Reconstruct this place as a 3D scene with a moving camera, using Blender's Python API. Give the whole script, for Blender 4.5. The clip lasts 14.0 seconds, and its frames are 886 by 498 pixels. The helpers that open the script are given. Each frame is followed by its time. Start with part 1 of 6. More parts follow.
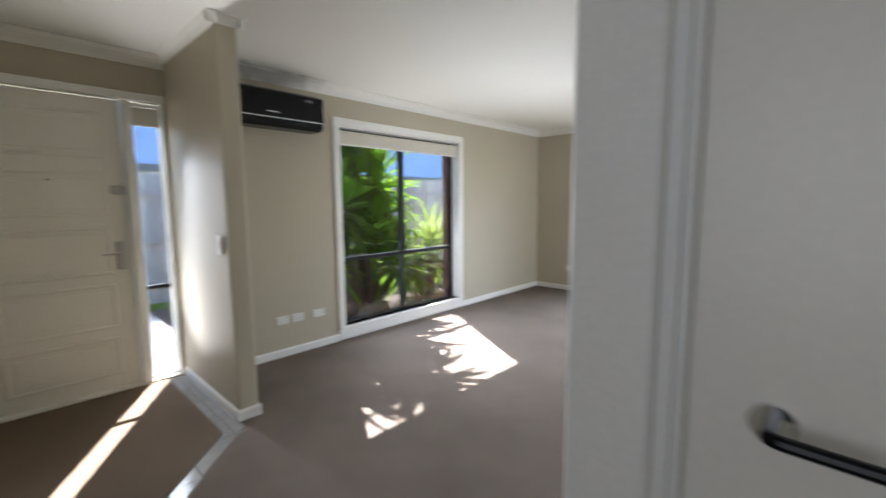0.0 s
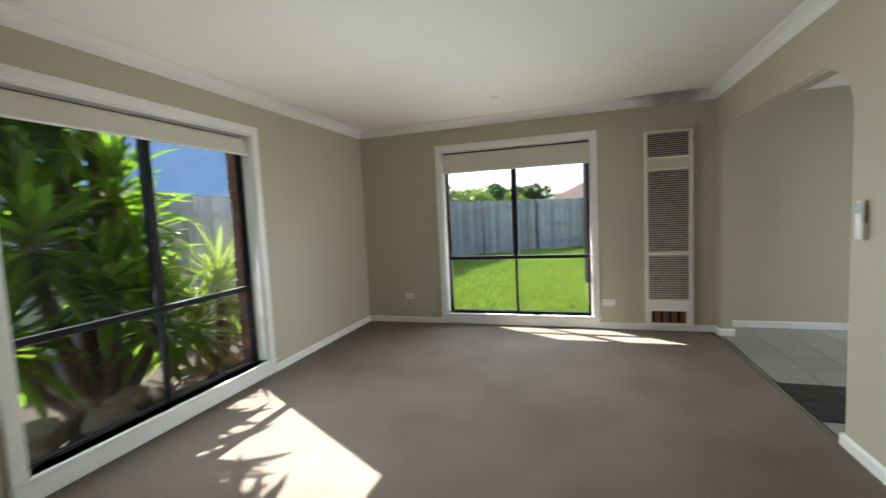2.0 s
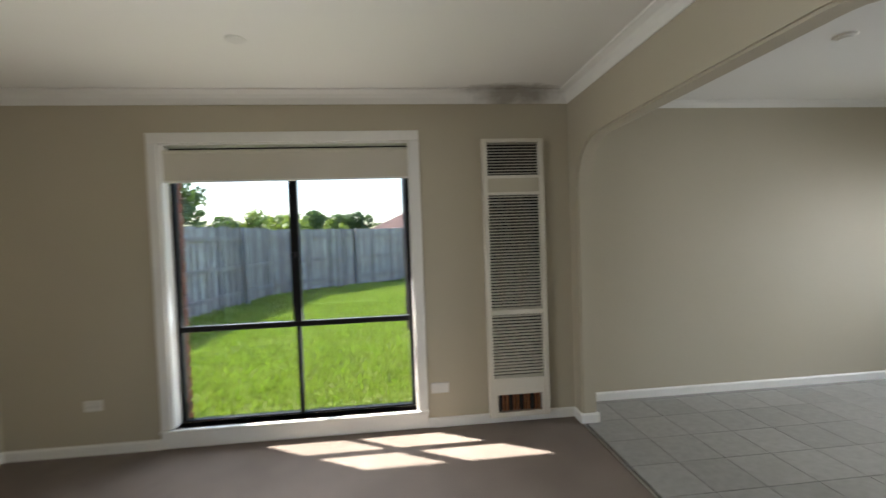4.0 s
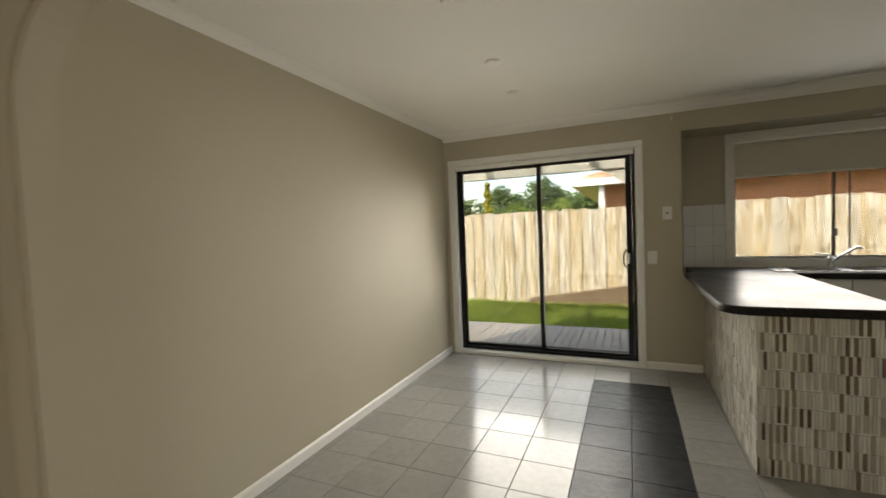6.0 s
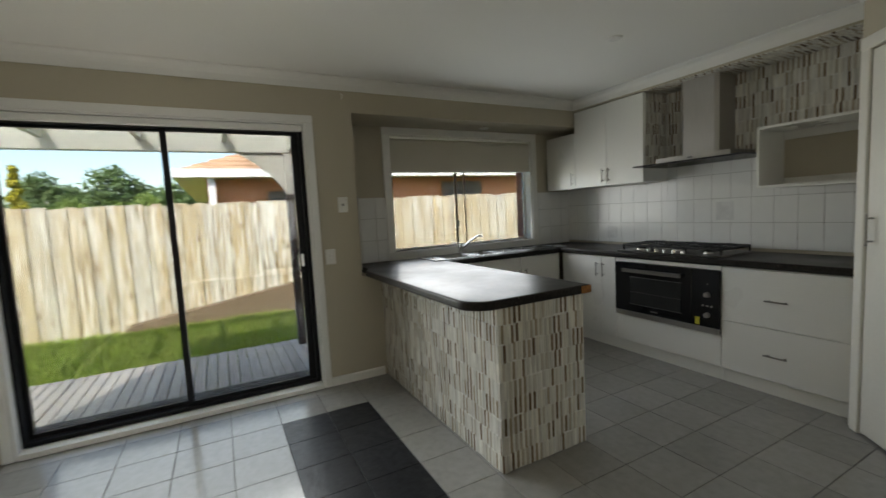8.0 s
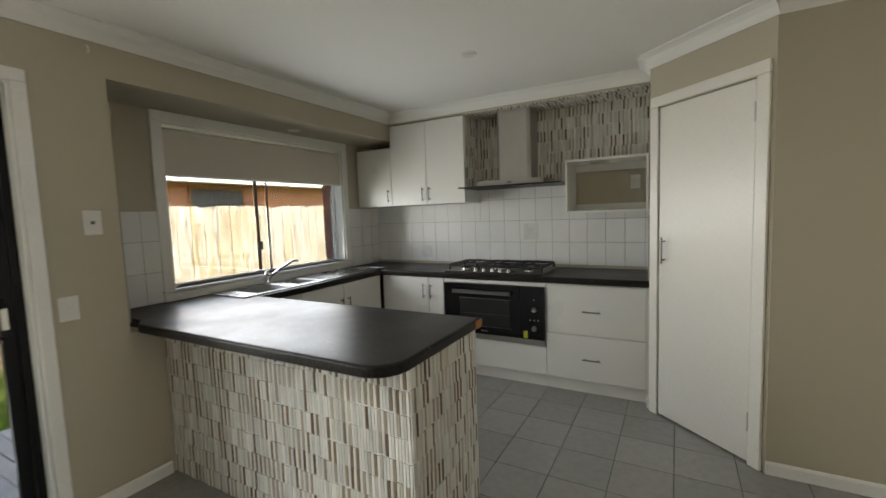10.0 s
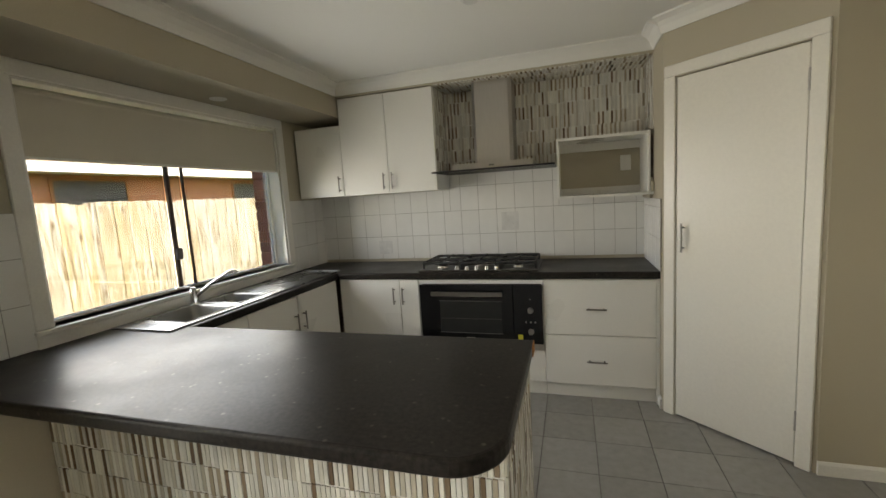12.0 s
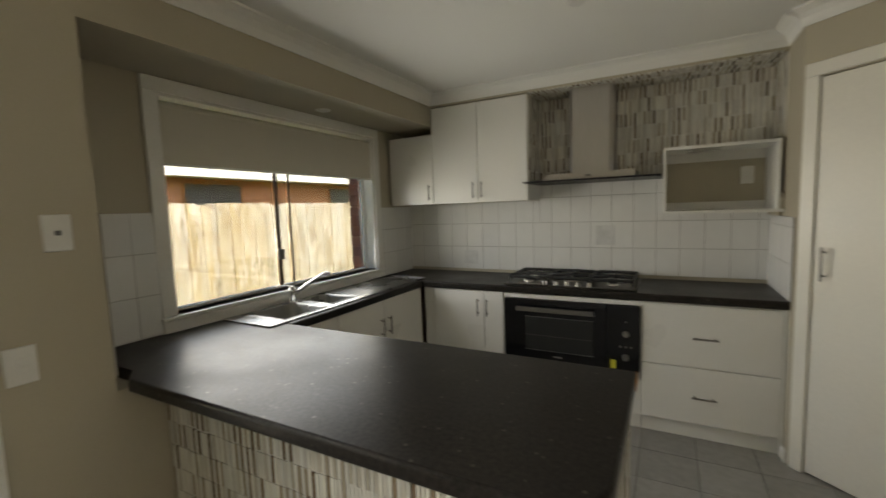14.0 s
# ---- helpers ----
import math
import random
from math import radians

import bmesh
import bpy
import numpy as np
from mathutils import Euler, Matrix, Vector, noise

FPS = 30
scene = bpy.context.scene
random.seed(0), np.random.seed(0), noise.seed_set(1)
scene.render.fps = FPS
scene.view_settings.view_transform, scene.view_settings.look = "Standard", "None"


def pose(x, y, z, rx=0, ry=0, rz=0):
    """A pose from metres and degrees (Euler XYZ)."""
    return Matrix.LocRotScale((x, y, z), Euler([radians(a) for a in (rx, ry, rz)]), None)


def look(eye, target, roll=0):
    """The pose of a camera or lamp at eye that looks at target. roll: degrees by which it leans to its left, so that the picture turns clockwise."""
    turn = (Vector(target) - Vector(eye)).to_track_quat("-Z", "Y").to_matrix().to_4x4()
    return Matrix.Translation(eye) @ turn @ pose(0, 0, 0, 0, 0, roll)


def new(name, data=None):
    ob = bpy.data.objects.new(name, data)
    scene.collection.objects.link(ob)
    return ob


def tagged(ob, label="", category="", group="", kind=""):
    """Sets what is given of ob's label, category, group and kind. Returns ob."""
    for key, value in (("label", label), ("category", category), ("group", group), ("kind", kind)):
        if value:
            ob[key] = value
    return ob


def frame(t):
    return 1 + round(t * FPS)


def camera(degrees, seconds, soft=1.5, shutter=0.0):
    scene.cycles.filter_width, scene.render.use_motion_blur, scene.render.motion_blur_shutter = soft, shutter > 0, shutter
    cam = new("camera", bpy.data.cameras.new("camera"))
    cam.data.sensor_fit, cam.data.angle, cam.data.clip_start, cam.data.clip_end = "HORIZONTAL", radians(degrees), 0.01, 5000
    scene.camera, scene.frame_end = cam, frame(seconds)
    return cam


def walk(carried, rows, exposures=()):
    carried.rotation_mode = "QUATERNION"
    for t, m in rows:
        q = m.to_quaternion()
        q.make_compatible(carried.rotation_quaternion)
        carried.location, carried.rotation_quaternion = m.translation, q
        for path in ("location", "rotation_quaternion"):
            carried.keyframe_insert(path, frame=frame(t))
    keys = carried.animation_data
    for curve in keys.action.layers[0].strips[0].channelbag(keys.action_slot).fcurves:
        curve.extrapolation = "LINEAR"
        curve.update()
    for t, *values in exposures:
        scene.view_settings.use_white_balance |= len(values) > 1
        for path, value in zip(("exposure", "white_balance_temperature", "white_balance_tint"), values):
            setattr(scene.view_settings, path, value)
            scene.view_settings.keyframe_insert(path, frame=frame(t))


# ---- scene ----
cam = camera(92.9, 14.0, shutter=0.4)
PATH = [
    (0, (3.477, -5.865, 1.349), (2.114, -4.419, 1.123), -0.4),
    (0.5, (3.213, -5.693, 1.352), (1.52, -4.642, 1.176), -1.6),
    (1, (2.898, -5.496, 1.336), (1.232, -4.401, 1.169), -4.4),
    (1.5, (2.625, -5.246, 1.33), (1.403, -3.675, 1.137), -3.6),
    (2, (2.587, -4.825, 1.313), (1.976, -2.927, 1.154), -2.8),
    (2.2, (2.563, -4.641, 1.319), (2.061, -2.712, 1.165), -2.5),
    (4.3, (2.684, -2.758, 1.389), (3.2, -0.826, 1.35), -2.3),
    (4.5, (2.745, -2.6, 1.4), (3.512, -0.753, 1.372), -2.5),
    (5, (2.944, -2.236, 1.413), (4.212, -0.69, 1.398), -2.7),
    (5.5, (3.115, -1.908, 1.398), (4.732, -0.733, 1.326), -2.1),
    (6, (3.328, -1.615, 1.364), (5.155, -0.806, 1.275), -2.4),
    (6.5, (3.603, -1.425, 1.35), (5.548, -0.97, 1.255), -2.6),
    (7, (3.821, -1.221, 1.337), (5.817, -1.269, 1.222), -2.9),
    (7.5, (4.033, -1.09, 1.355), (5.952, -1.634, 1.205), -3.1),
    (8, (4.298, -1.052, 1.339), (6.059, -1.982, 1.163), -3.0),
    (8.5, (4.527, -0.99, 1.355), (6.108, -2.204, 1.188), -2.8),
    (9, (4.731, -0.906, 1.374), (6.106, -2.349, 1.21), -2.9),
    (9.2, (4.782, -0.902, 1.393), (6.085, -2.409, 1.215), -2.6),
    (11.3, (5.669, -1.166, 1.448), (6.256, -3.071, 1.28), -3.1),
    (11.5, (5.709, -1.2, 1.461), (6.315, -3.093, 1.239), -3.3),
    (12, (5.803, -1.27, 1.456), (6.391, -3.166, 1.21), -3.6),
    (12.5, (5.817, -1.303, 1.495), (6.406, -3.194, 1.222), -3.3),
    (13, (5.831, -1.308, 1.481), (6.404, -3.207, 1.227), -2.6),
    (13.5, (5.822, -1.309, 1.486), (6.453, -3.191, 1.236), -2.4),
    (14, (5.866, -1.315, 1.469), (6.807, -3.07, 1.28), -2.0),
]
EXPOSURES = [(0.0, 3.97, 5900, 13), (0.6, 3.86, 6000, 15), (1.1, 3.62, 6300, 14), (1.5, 3.38, 6250, 6), (2.2, 3.4, 6350, 7), (4.5, 3.3, 6450, 12), (5.2, 3.5, 7350, 13), (5.9, 3.42, 7700, 12), (6.5, 3.06, 7700, 11), (7.0, 2.98, 6800, 11), (7.5, 2.95, 6350, 8), (8.0, 3.25, 6650, 8),
             (9.0, 3.76, 6550, 10), (11.3, 3.84, 7350, 11), (12.5, 3.84, 7500, 11), (14.0, 3.5, 7600, 10)]
walk(cam, [(t, look(eye, target, roll)) for t, eye, target, roll in PATH], EXPOSURES)

# ---- world, sun ----
SUN_TO = Vector((-1.68, 0.97, 1.88)).normalized()
world = bpy.data.worlds.new("sky_world")
scene.world = world
world.use_nodes = True
wn = world.node_tree.nodes
sky = wn.new("ShaderNodeTexSky")
sky.sky_type, sky.sun_disc = "NISHITA", False
sky.sun_elevation = math.asin(SUN_TO.z)
sky.sun_rotation = math.atan2(SUN_TO.x, SUN_TO.y)
sky.air_density, sky.dust_density, sky.ozone_density = 1.0, 1.5, 1.0
world.node_tree.links.new(sky.outputs[0], wn["Background"].inputs[0])
wn["Background"].inputs[1].default_value = 0.14
sun_data = bpy.data.lights.new("sun", "SUN")
sun_data.energy, sun_data.angle, sun_data.color = 3.0, radians(0.53), (1.0, 0.95, 0.87)
sun = new("sun", sun_data)
sun.matrix_world = look(SUN_TO * 40, (0, 0, 0))


def opening_lamp(x, y, z, width, height, into, watts, tilt=50, spread=66):
    """A lamp set in an opening and tilted up or down, in place of daylight."""
    d = bpy.data.lights.new("opening_lamp", "AREA")
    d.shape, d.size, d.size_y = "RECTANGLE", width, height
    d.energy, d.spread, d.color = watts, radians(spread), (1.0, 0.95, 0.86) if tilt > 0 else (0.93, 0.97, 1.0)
    o = new("opening_lamp", d)
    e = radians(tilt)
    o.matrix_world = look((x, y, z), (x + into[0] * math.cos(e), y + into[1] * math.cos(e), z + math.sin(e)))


# light that rises off the sunlit ground, then light that falls from the sky, for each opening
opening_lamp(-0.03, -2.74, 0.45, 1.6, 0.3, (1, 0), 0.42, 62, 100)
opening_lamp(1.9, 0.03, 0.45, 1.6, 0.3, (0, -1), 0.4, 62, 100)
opening_lamp(7.66, -0.78, 0.45, 1.6, 0.3, (-1, 0), 0.25, 62, 100)
opening_lamp(-0.2, -5.06, 0.4, 0.14, 0.7, (1, 0), 0.35, 52, 80)
opening_lamp(-0.07, -2.74, 1.03, 1.6, 1.6, (1, 0), 2.9, -15, 120)
opening_lamp(1.9, 0.07, 1.0, 1.6, 1.55, (0, -1), 2.7, -15, 120)
opening_lamp(7.67, -0.78, 1.05, 1.6, 1.7, (-1, 0), 3.4, -14, 106)
opening_lamp(8.09, -3.37, 1.36, 1.6, 0.66, (-1, 0), 1.15, -5, 130)
opening_lamp(-0.2, -5.06, 1.0, 0.14, 1.4, (1, 0), 0.22, -15, 84)
# fill for the hall: lamp at an unseen, made-up opening
opening_lamp(3.65, -7.25, 1.45, 1.4, 1.1, (0, 1), 0.5, 0, 170)

# ---- materials ----
def nd(m, kind, **sets):
    n = m.node_tree.nodes.new(kind)
    for k, v in sets.items():
        n.inputs[k.replace("_", " ")].default_value = v
    return n


def mix_col(m, fac, a, b, blend="MIX"):
    n = m.node_tree.nodes.new("ShaderNodeMix")
    n.data_type, n.blend_type = "RGBA", blend
    ln = m.node_tree.links
    for sock, v in ((n.inputs[0], fac), (n.inputs[6], a), (n.inputs[7], b)):
        if isinstance(v, bpy.types.NodeSocket):
            ln.new(v, sock)
        else:
            sock.default_value = v if not isinstance(v, tuple) or len(v) == 4 else (*v, 1)
    return n.outputs[2]


def ramp(m, src, lo, hi, to0=0.0, to1=1.0):
    n = m.node_tree.nodes.new("ShaderNodeMapRange")
    m.node_tree.links.new(src, n.inputs[0])
    n.inputs[1].default_value, n.inputs[2].default_value = lo, hi
    n.inputs[3].default_value, n.inputs[4].default_value = to0, to1
    return n.outputs[0]


def noise_at(m, scale, detail=3.0, stretch=None, rough=0.55):
    g = m.node_tree.nodes.new("ShaderNodeNewGeometry")
    n = nd(m, "ShaderNodeTexNoise", Scale=scale, Detail=detail, Roughness=rough)
    src = g.outputs["Position"]
    if stretch:
        mp = m.node_tree.nodes.new("ShaderNodeMapping")
        mp.inputs["Scale"].default_value = stretch
        m.node_tree.links.new(src, mp.inputs[0])
        src = mp.outputs[0]
    m.node_tree.links.new(src, n.inputs["Vector"])
    return n.outputs["Fac"]


def make(name, col, rough=0.6, metal=0.0, grain=80.0, grain_amt=0.06, patch=1.6, patch_amt=0.08, bump=0.05, bump_scale=None,
         stretch=None, second=None, spec=0.5, rand=0.0, island=0.0, coat=0.0, rough_var=0.04):
    """A painted, woven, wooden or stone surface: grain and patches in the colour, fine relief and uneven gloss."""
    m = bpy.data.materials.new(name)
    m.use_nodes = True
    ln = m.node_tree.links
    b = m.node_tree.nodes["Principled BSDF"]
    fine, broad = noise_at(m, grain, 4.0, stretch), noise_at(m, patch, 3.0)
    dark = tuple(c * (1 - grain_amt * 2) for c in col)
    lite = tuple(min(1, c * (1 + grain_amt * 2)) for c in col)
    c = mix_col(m, ramp(m, fine, 0.3, 0.7), dark, lite)
    other = second or tuple(x * (1 - patch_amt * 3) for x in col)
    c = mix_col(m, ramp(m, broad, 0.3, 0.8, 0, 1.0 if second else 0.6), c, other)
    if rand or island:
        src = m.node_tree.nodes.new("ShaderNodeObjectInfo").outputs["Random"] if rand else m.node_tree.nodes.new("ShaderNodeNewGeometry").outputs["Random Per Island"]
        k = rand or island
        v = nd(m, "ShaderNodeHueSaturation")
        ln.new(ramp(m, src, 0, 1, 1 - k, 1 + k), v.inputs["Value"])
        ln.new(c, v.inputs["Color"])
        c = v.outputs[0]
    ln.new(c, b.inputs["Base Color"])
    ln.new(ramp(m, broad, 0.3, 0.7, max(0.03, rough - rough_var), min(1, rough + rough_var)), b.inputs["Roughness"])
    b.inputs["Metallic"].default_value = metal
    b.inputs["Specular IOR Level"].default_value = spec
    b.inputs["Coat Weight"].default_value = coat
    if bump:
        bp = nd(m, "ShaderNodeBump", Strength=bump, Distance=0.01)
        ln.new(noise_at(m, bump_scale or grain, 3.0, stretch), bp.inputs["Height"])
        ln.new(bp.outputs[0], b.inputs["Normal"])
    return m


def palette(name, cols, rough, bump=0.1, grain=60.0, spec=0.5, per_island=False, stretch=None, gamt=0.12):
    """Pieces that each take one of several colours by their own chance."""
    m = make(name, (0.5, 0.5, 0.5), rough, grain=grain, grain_amt=gamt, patch=3.0, patch_amt=0.03, bump=bump, spec=spec, stretch=stretch)
    ln = m.node_tree.links
    b = m.node_tree.nodes["Principled BSDF"]
    old = b.inputs["Base Color"].links[0].from_socket
    cr = m.node_tree.nodes.new("ShaderNodeValToRGB")
    cr.color_ramp.interpolation = "CONSTANT"
    while len(cr.color_ramp.elements) < len(cols):
        cr.color_ramp.elements.new(0.5)
    for i, c in enumerate(cols):
        cr.color_ramp.elements[i].position = i / len(cols)
        cr.color_ramp.elements[i].color = (*c, 1)
    src = m.node_tree.nodes.new("ShaderNodeNewGeometry").outputs["Random Per Island"] if per_island else m.node_tree.nodes.new("ShaderNodeObjectInfo").outputs["Random"]
    ln.new(src, cr.inputs[0])
    c = mix_col(m, 1.0, cr.outputs[0], old, "MULTIPLY")
    c = mix_col(m, 1.0, c, (2.0, 2.0, 2.0, 1), "MULTIPLY")
    ln.new(c, b.inputs["Base Color"])
    return m


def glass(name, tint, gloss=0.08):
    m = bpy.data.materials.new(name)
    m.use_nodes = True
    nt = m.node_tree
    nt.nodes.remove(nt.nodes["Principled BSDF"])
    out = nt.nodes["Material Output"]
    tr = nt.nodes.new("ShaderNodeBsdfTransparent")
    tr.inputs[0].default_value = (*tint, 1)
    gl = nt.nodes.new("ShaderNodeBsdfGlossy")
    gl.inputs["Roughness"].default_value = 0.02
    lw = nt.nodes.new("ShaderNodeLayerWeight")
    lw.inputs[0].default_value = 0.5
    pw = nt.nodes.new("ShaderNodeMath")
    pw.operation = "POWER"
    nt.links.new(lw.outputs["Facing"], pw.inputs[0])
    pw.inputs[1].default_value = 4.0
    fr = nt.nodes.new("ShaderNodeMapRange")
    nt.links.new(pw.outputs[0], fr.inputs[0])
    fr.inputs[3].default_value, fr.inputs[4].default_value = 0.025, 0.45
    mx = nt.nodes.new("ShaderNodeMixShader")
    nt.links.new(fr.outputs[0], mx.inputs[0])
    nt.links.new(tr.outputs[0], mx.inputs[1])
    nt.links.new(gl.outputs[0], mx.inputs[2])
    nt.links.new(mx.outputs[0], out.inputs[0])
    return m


M_WALL = make("beige_wall_paint", (0.47, 0.425, 0.325), 0.62, grain=220, grain_amt=0.015, patch=0.9, patch_amt=0.03, bump=0.04, bump_scale=160, spec=0.35)
M_CEIL = make("ceiling_paint", (0.80, 0.79, 0.75), 0.9, grain=180, grain_amt=0.01, patch=0.7, patch_amt=0.015, bump=0.03, spec=0.2)


def soot(m, spots):
    """Dark dusty marks of a given centre, size and strength on a paint."""
    ln, b = m.node_tree.links, m.node_tree.nodes["Principled BSDF"]
    c = b.inputs["Base Color"].links[0].from_socket
    for centre, size, amount in spots:
        g = m.node_tree.nodes.new("ShaderNodeNewGeometry")
        sub = m.node_tree.nodes.new("ShaderNodeVectorMath")
        sub.operation = "SUBTRACT"
        sub.inputs[1].default_value = centre
        div = m.node_tree.nodes.new("ShaderNodeVectorMath")
        div.operation = "DIVIDE"
        div.inputs[1].default_value = size
        le = m.node_tree.nodes.new("ShaderNodeVectorMath")
        le.operation = "LENGTH"
        ln.new(g.outputs["Position"], sub.inputs[0])
        ln.new(sub.outputs[0], div.inputs[0])
        ln.new(div.outputs[0], le.inputs[0])
        add = m.node_tree.nodes.new("ShaderNodeMath")
        add.operation = "ADD"
        ln.new(le.outputs["Value"], add.inputs[0])
        ln.new(ramp(m, noise_at(m, 7.0), 0.3, 0.7, -0.25, 0.25), add.inputs[1])
        c = mix_col(m, ramp(m, add.outputs[0], 0.35, 1.0, amount, 0), c, (0.20, 0.175, 0.14))
    ln.new(c, b.inputs["Base Color"])


soot(M_CEIL, [((3.47, -0.06, 2.37), (0.36, 0.16, 0.14), 0.75), ((0.06, -4.25, 2.36), (0.14, 0.55, 0.12), 0.6)])
M_TRIM = make("white_gloss_trim", (0.78, 0.77, 0.73), 0.4, grain=90, grain_amt=0.02, patch=2.5, patch_amt=0.03, bump=0.02)
M_DOOR = make("cream_door_paint", (0.78, 0.755, 0.68), 0.33, grain=60, grain_amt=0.015, patch=1.4, patch_amt=0.02, bump=0.03)
M_CARPET = make("taupe_carpet", (0.222, 0.182, 0.152), 0.97, grain=420, grain_amt=0.24, patch=1.6, patch_amt=0.16, bump=0.55, bump_scale=500, spec=0.1)
M_MAT = make("brown_entry_carpet", (0.19, 0.145, 0.105), 0.97, grain=420, grain_amt=0.2, patch=1.8, patch_amt=0.09, bump=0.5, bump_scale=480, spec=0.1)
M_TILE = make("grey_floor_tile", (0.285, 0.277, 0.265), 0.16, grain=22, grain_amt=0.05, patch=5.5, patch_amt=0.03, bump=0.03, bump_scale=16, rand=0.07, rough_var=0.03, spec=0.35)
M_TILE_J = make("grey_floor_tile_far", (0.285, 0.277, 0.265), 0.16, grain=22, grain_amt=0.05, patch=5.5, patch_amt=0.03, bump=0.03, bump_scale=16, island=0.07, rough_var=0.03, spec=0.35)
M_BLACKTILE = make("black_slate_tile", (0.022, 0.023, 0.026), 0.34, grain=26, grain_amt=0.2, patch=7, patch_amt=0.1, bump=0.35, bump_scale=14, rand=0.2, spec=0.16)
M_GROUT = make("dark_grout", (0.13, 0.12, 0.11), 0.9, grain=120, bump=0.1)
M_WGROUT = make("pale_grout", (0.74, 0.73, 0.70), 0.9, grain=120, bump=0.1)
M_TGROUT = make("tile_grout", (0.27, 0.25, 0.22), 0.9, grain=120, bump=0.1)
M_WTILE = make("white_wall_tile", (0.76, 0.755, 0.73), 0.14, grain=12, grain_amt=0.012, patch=5, patch_amt=0.015, bump=0.02, bump_scale=9, rand=0.025)
PALE = [(0.72, 0.70, 0.62), (0.66, 0.65, 0.60), (0.70, 0.68, 0.61), (0.73, 0.72, 0.66), (0.68, 0.66, 0.60), (0.62, 0.60, 0.54)]
TONE = [(0.16, 0.11, 0.07), (0.52, 0.48, 0.40), (0.34, 0.28, 0.20), (0.57, 0.55, 0.50), (0.24, 0.18, 0.12), (0.46, 0.42, 0.34), (0.62, 0.59, 0.52), (0.40, 0.34, 0.26)]
M_MOS = [palette("pale_mosaic_sticks", PALE, 0.22, 0.06, 40, stretch=(1, 1, 0.12)), palette("brown_mosaic_sticks", TONE, 0.22, 0.06, 40, stretch=(1, 1, 0.12))]
M_MOS_J = [palette("pale_mosaic_rest", PALE, 0.22, 0.06, 40, per_island=True, stretch=(1, 1, 0.12)), palette("brown_mosaic_rest", TONE, 0.22, 0.06, 40, per_island=True, stretch=(1, 1, 0.12))]
M_BLACK = make("black_aluminium", (0.009, 0.009, 0.010), 0.42, grain=200, grain_amt=0.1, bump=0.02, spec=0.15)
M_BRONZE = make("brown_aluminium", (0.085, 0.06, 0.048), 0.42, grain=200, grain_amt=0.1, bump=0.02, spec=0.15)
M_BLIND = make("cream_blind_fabric", (0.62, 0.585, 0.50), 0.9, grain=600, grain_amt=0.04, patch=3, patch_amt=0.03, bump=0.1, bump_scale=700, spec=0.15)
M_CAB = make("white_laminate", (0.76, 0.75, 0.71), 0.3, grain=140, grain_amt=0.01, patch=2.0, patch_amt=0.02, bump=0.012, rand=0.012)
M_STEEL = make("brushed_steel", (0.50, 0.48, 0.455), 0.37, 1.0, grain=160, grain_amt=0.03, patch=3, patch_amt=0.02, bump=0.015, stretch=(1, 1, 0.06))
M_SINK = make("sink_steel", (0.30, 0.30, 0.295), 0.28, 1.0, grain=120, grain_amt=0.04, patch=4, patch_amt=0.04, bump=0.01)
M_HANDLE = make("satin_handle_steel", (0.27, 0.255, 0.235), 0.36, 1.0, grain=160, grain_amt=0.04, patch=3, patch_amt=0.03, bump=0.01)
M_CHROME = make("chrome", (0.72, 0.72, 0.72), 0.12, 1.0, grain=20, grain_amt=0.01, patch=4, patch_amt=0.01, bump=0, rough_var=0.04)
M_IRON = make("cast_iron", (0.012, 0.012, 0.012), 0.6, grain=300, grain_amt=0.2, bump=0.2)
M_OVEN = make("black_oven_glass", (0.006, 0.006, 0.007), 0.07, grain=10, grain_amt=0.05, patch=3, bump=0, rough_var=0.03)
M_OVENWIN = make("oven_window_glass", (0.02, 0.021, 0.021), 0.06, grain=10, grain_amt=0.05, patch=3, bump=0, rough_var=0.03)
M_ACBLACK = make("black_gloss_plastic", (0.005, 0.005, 0.006), 0.16, grain=40, grain_amt=0.05, bump=0, rough_var=0.04, spec=0.2)
M_PLASTIC = make("white_plastic", (0.74, 0.73, 0.69), 0.42, grain=60, grain_amt=0.01, patch=5, bump=0.01)
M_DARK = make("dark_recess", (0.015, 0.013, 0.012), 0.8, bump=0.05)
M_COPPER = make("copper_fins", (0.42, 0.19, 0.09), 0.4, 0.8, grain=50, bump=0.03)
M_HEAT = make("cream_enamel", (0.66, 0.62, 0.53), 0.42, grain=120, grain_amt=0.015, patch=3, patch_amt=0.03, bump=0.015)
M_CHIP = make("bare_particle_board", (0.42, 0.18, 0.055), 0.85, grain=180, grain_amt=0.25, patch=30, patch_amt=0.1, bump=0.4)
M_YELLOW = make("yellow_sticker", (0.62, 0.58, 0.05), 0.5, bump=0)
M_GREY = make("grey_plastic", (0.13, 0.13, 0.13), 0.45, bump=0.01)
M_SCREEN = make("lcd_screen", (0.10, 0.14, 0.16), 0.2, bump=0)
M_SMUDGE = make("grey_patch_tile", (0.69, 0.685, 0.665), 0.2, grain=14, grain_amt=0.04, patch=30, patch_amt=0.07, bump=0.03)
# grey tint added to the panes to dim the bright view outside, more on the east
M_GLASS = glass("dimming_grey_glass", (0.53, 0.54, 0.54))
M_GLASS_EAST = glass("dimming_grey_glass_east", (0.43, 0.44, 0.44))
M_SMOKE = glass("smoked_canopy_glass", (0.25, 0.26, 0.25))


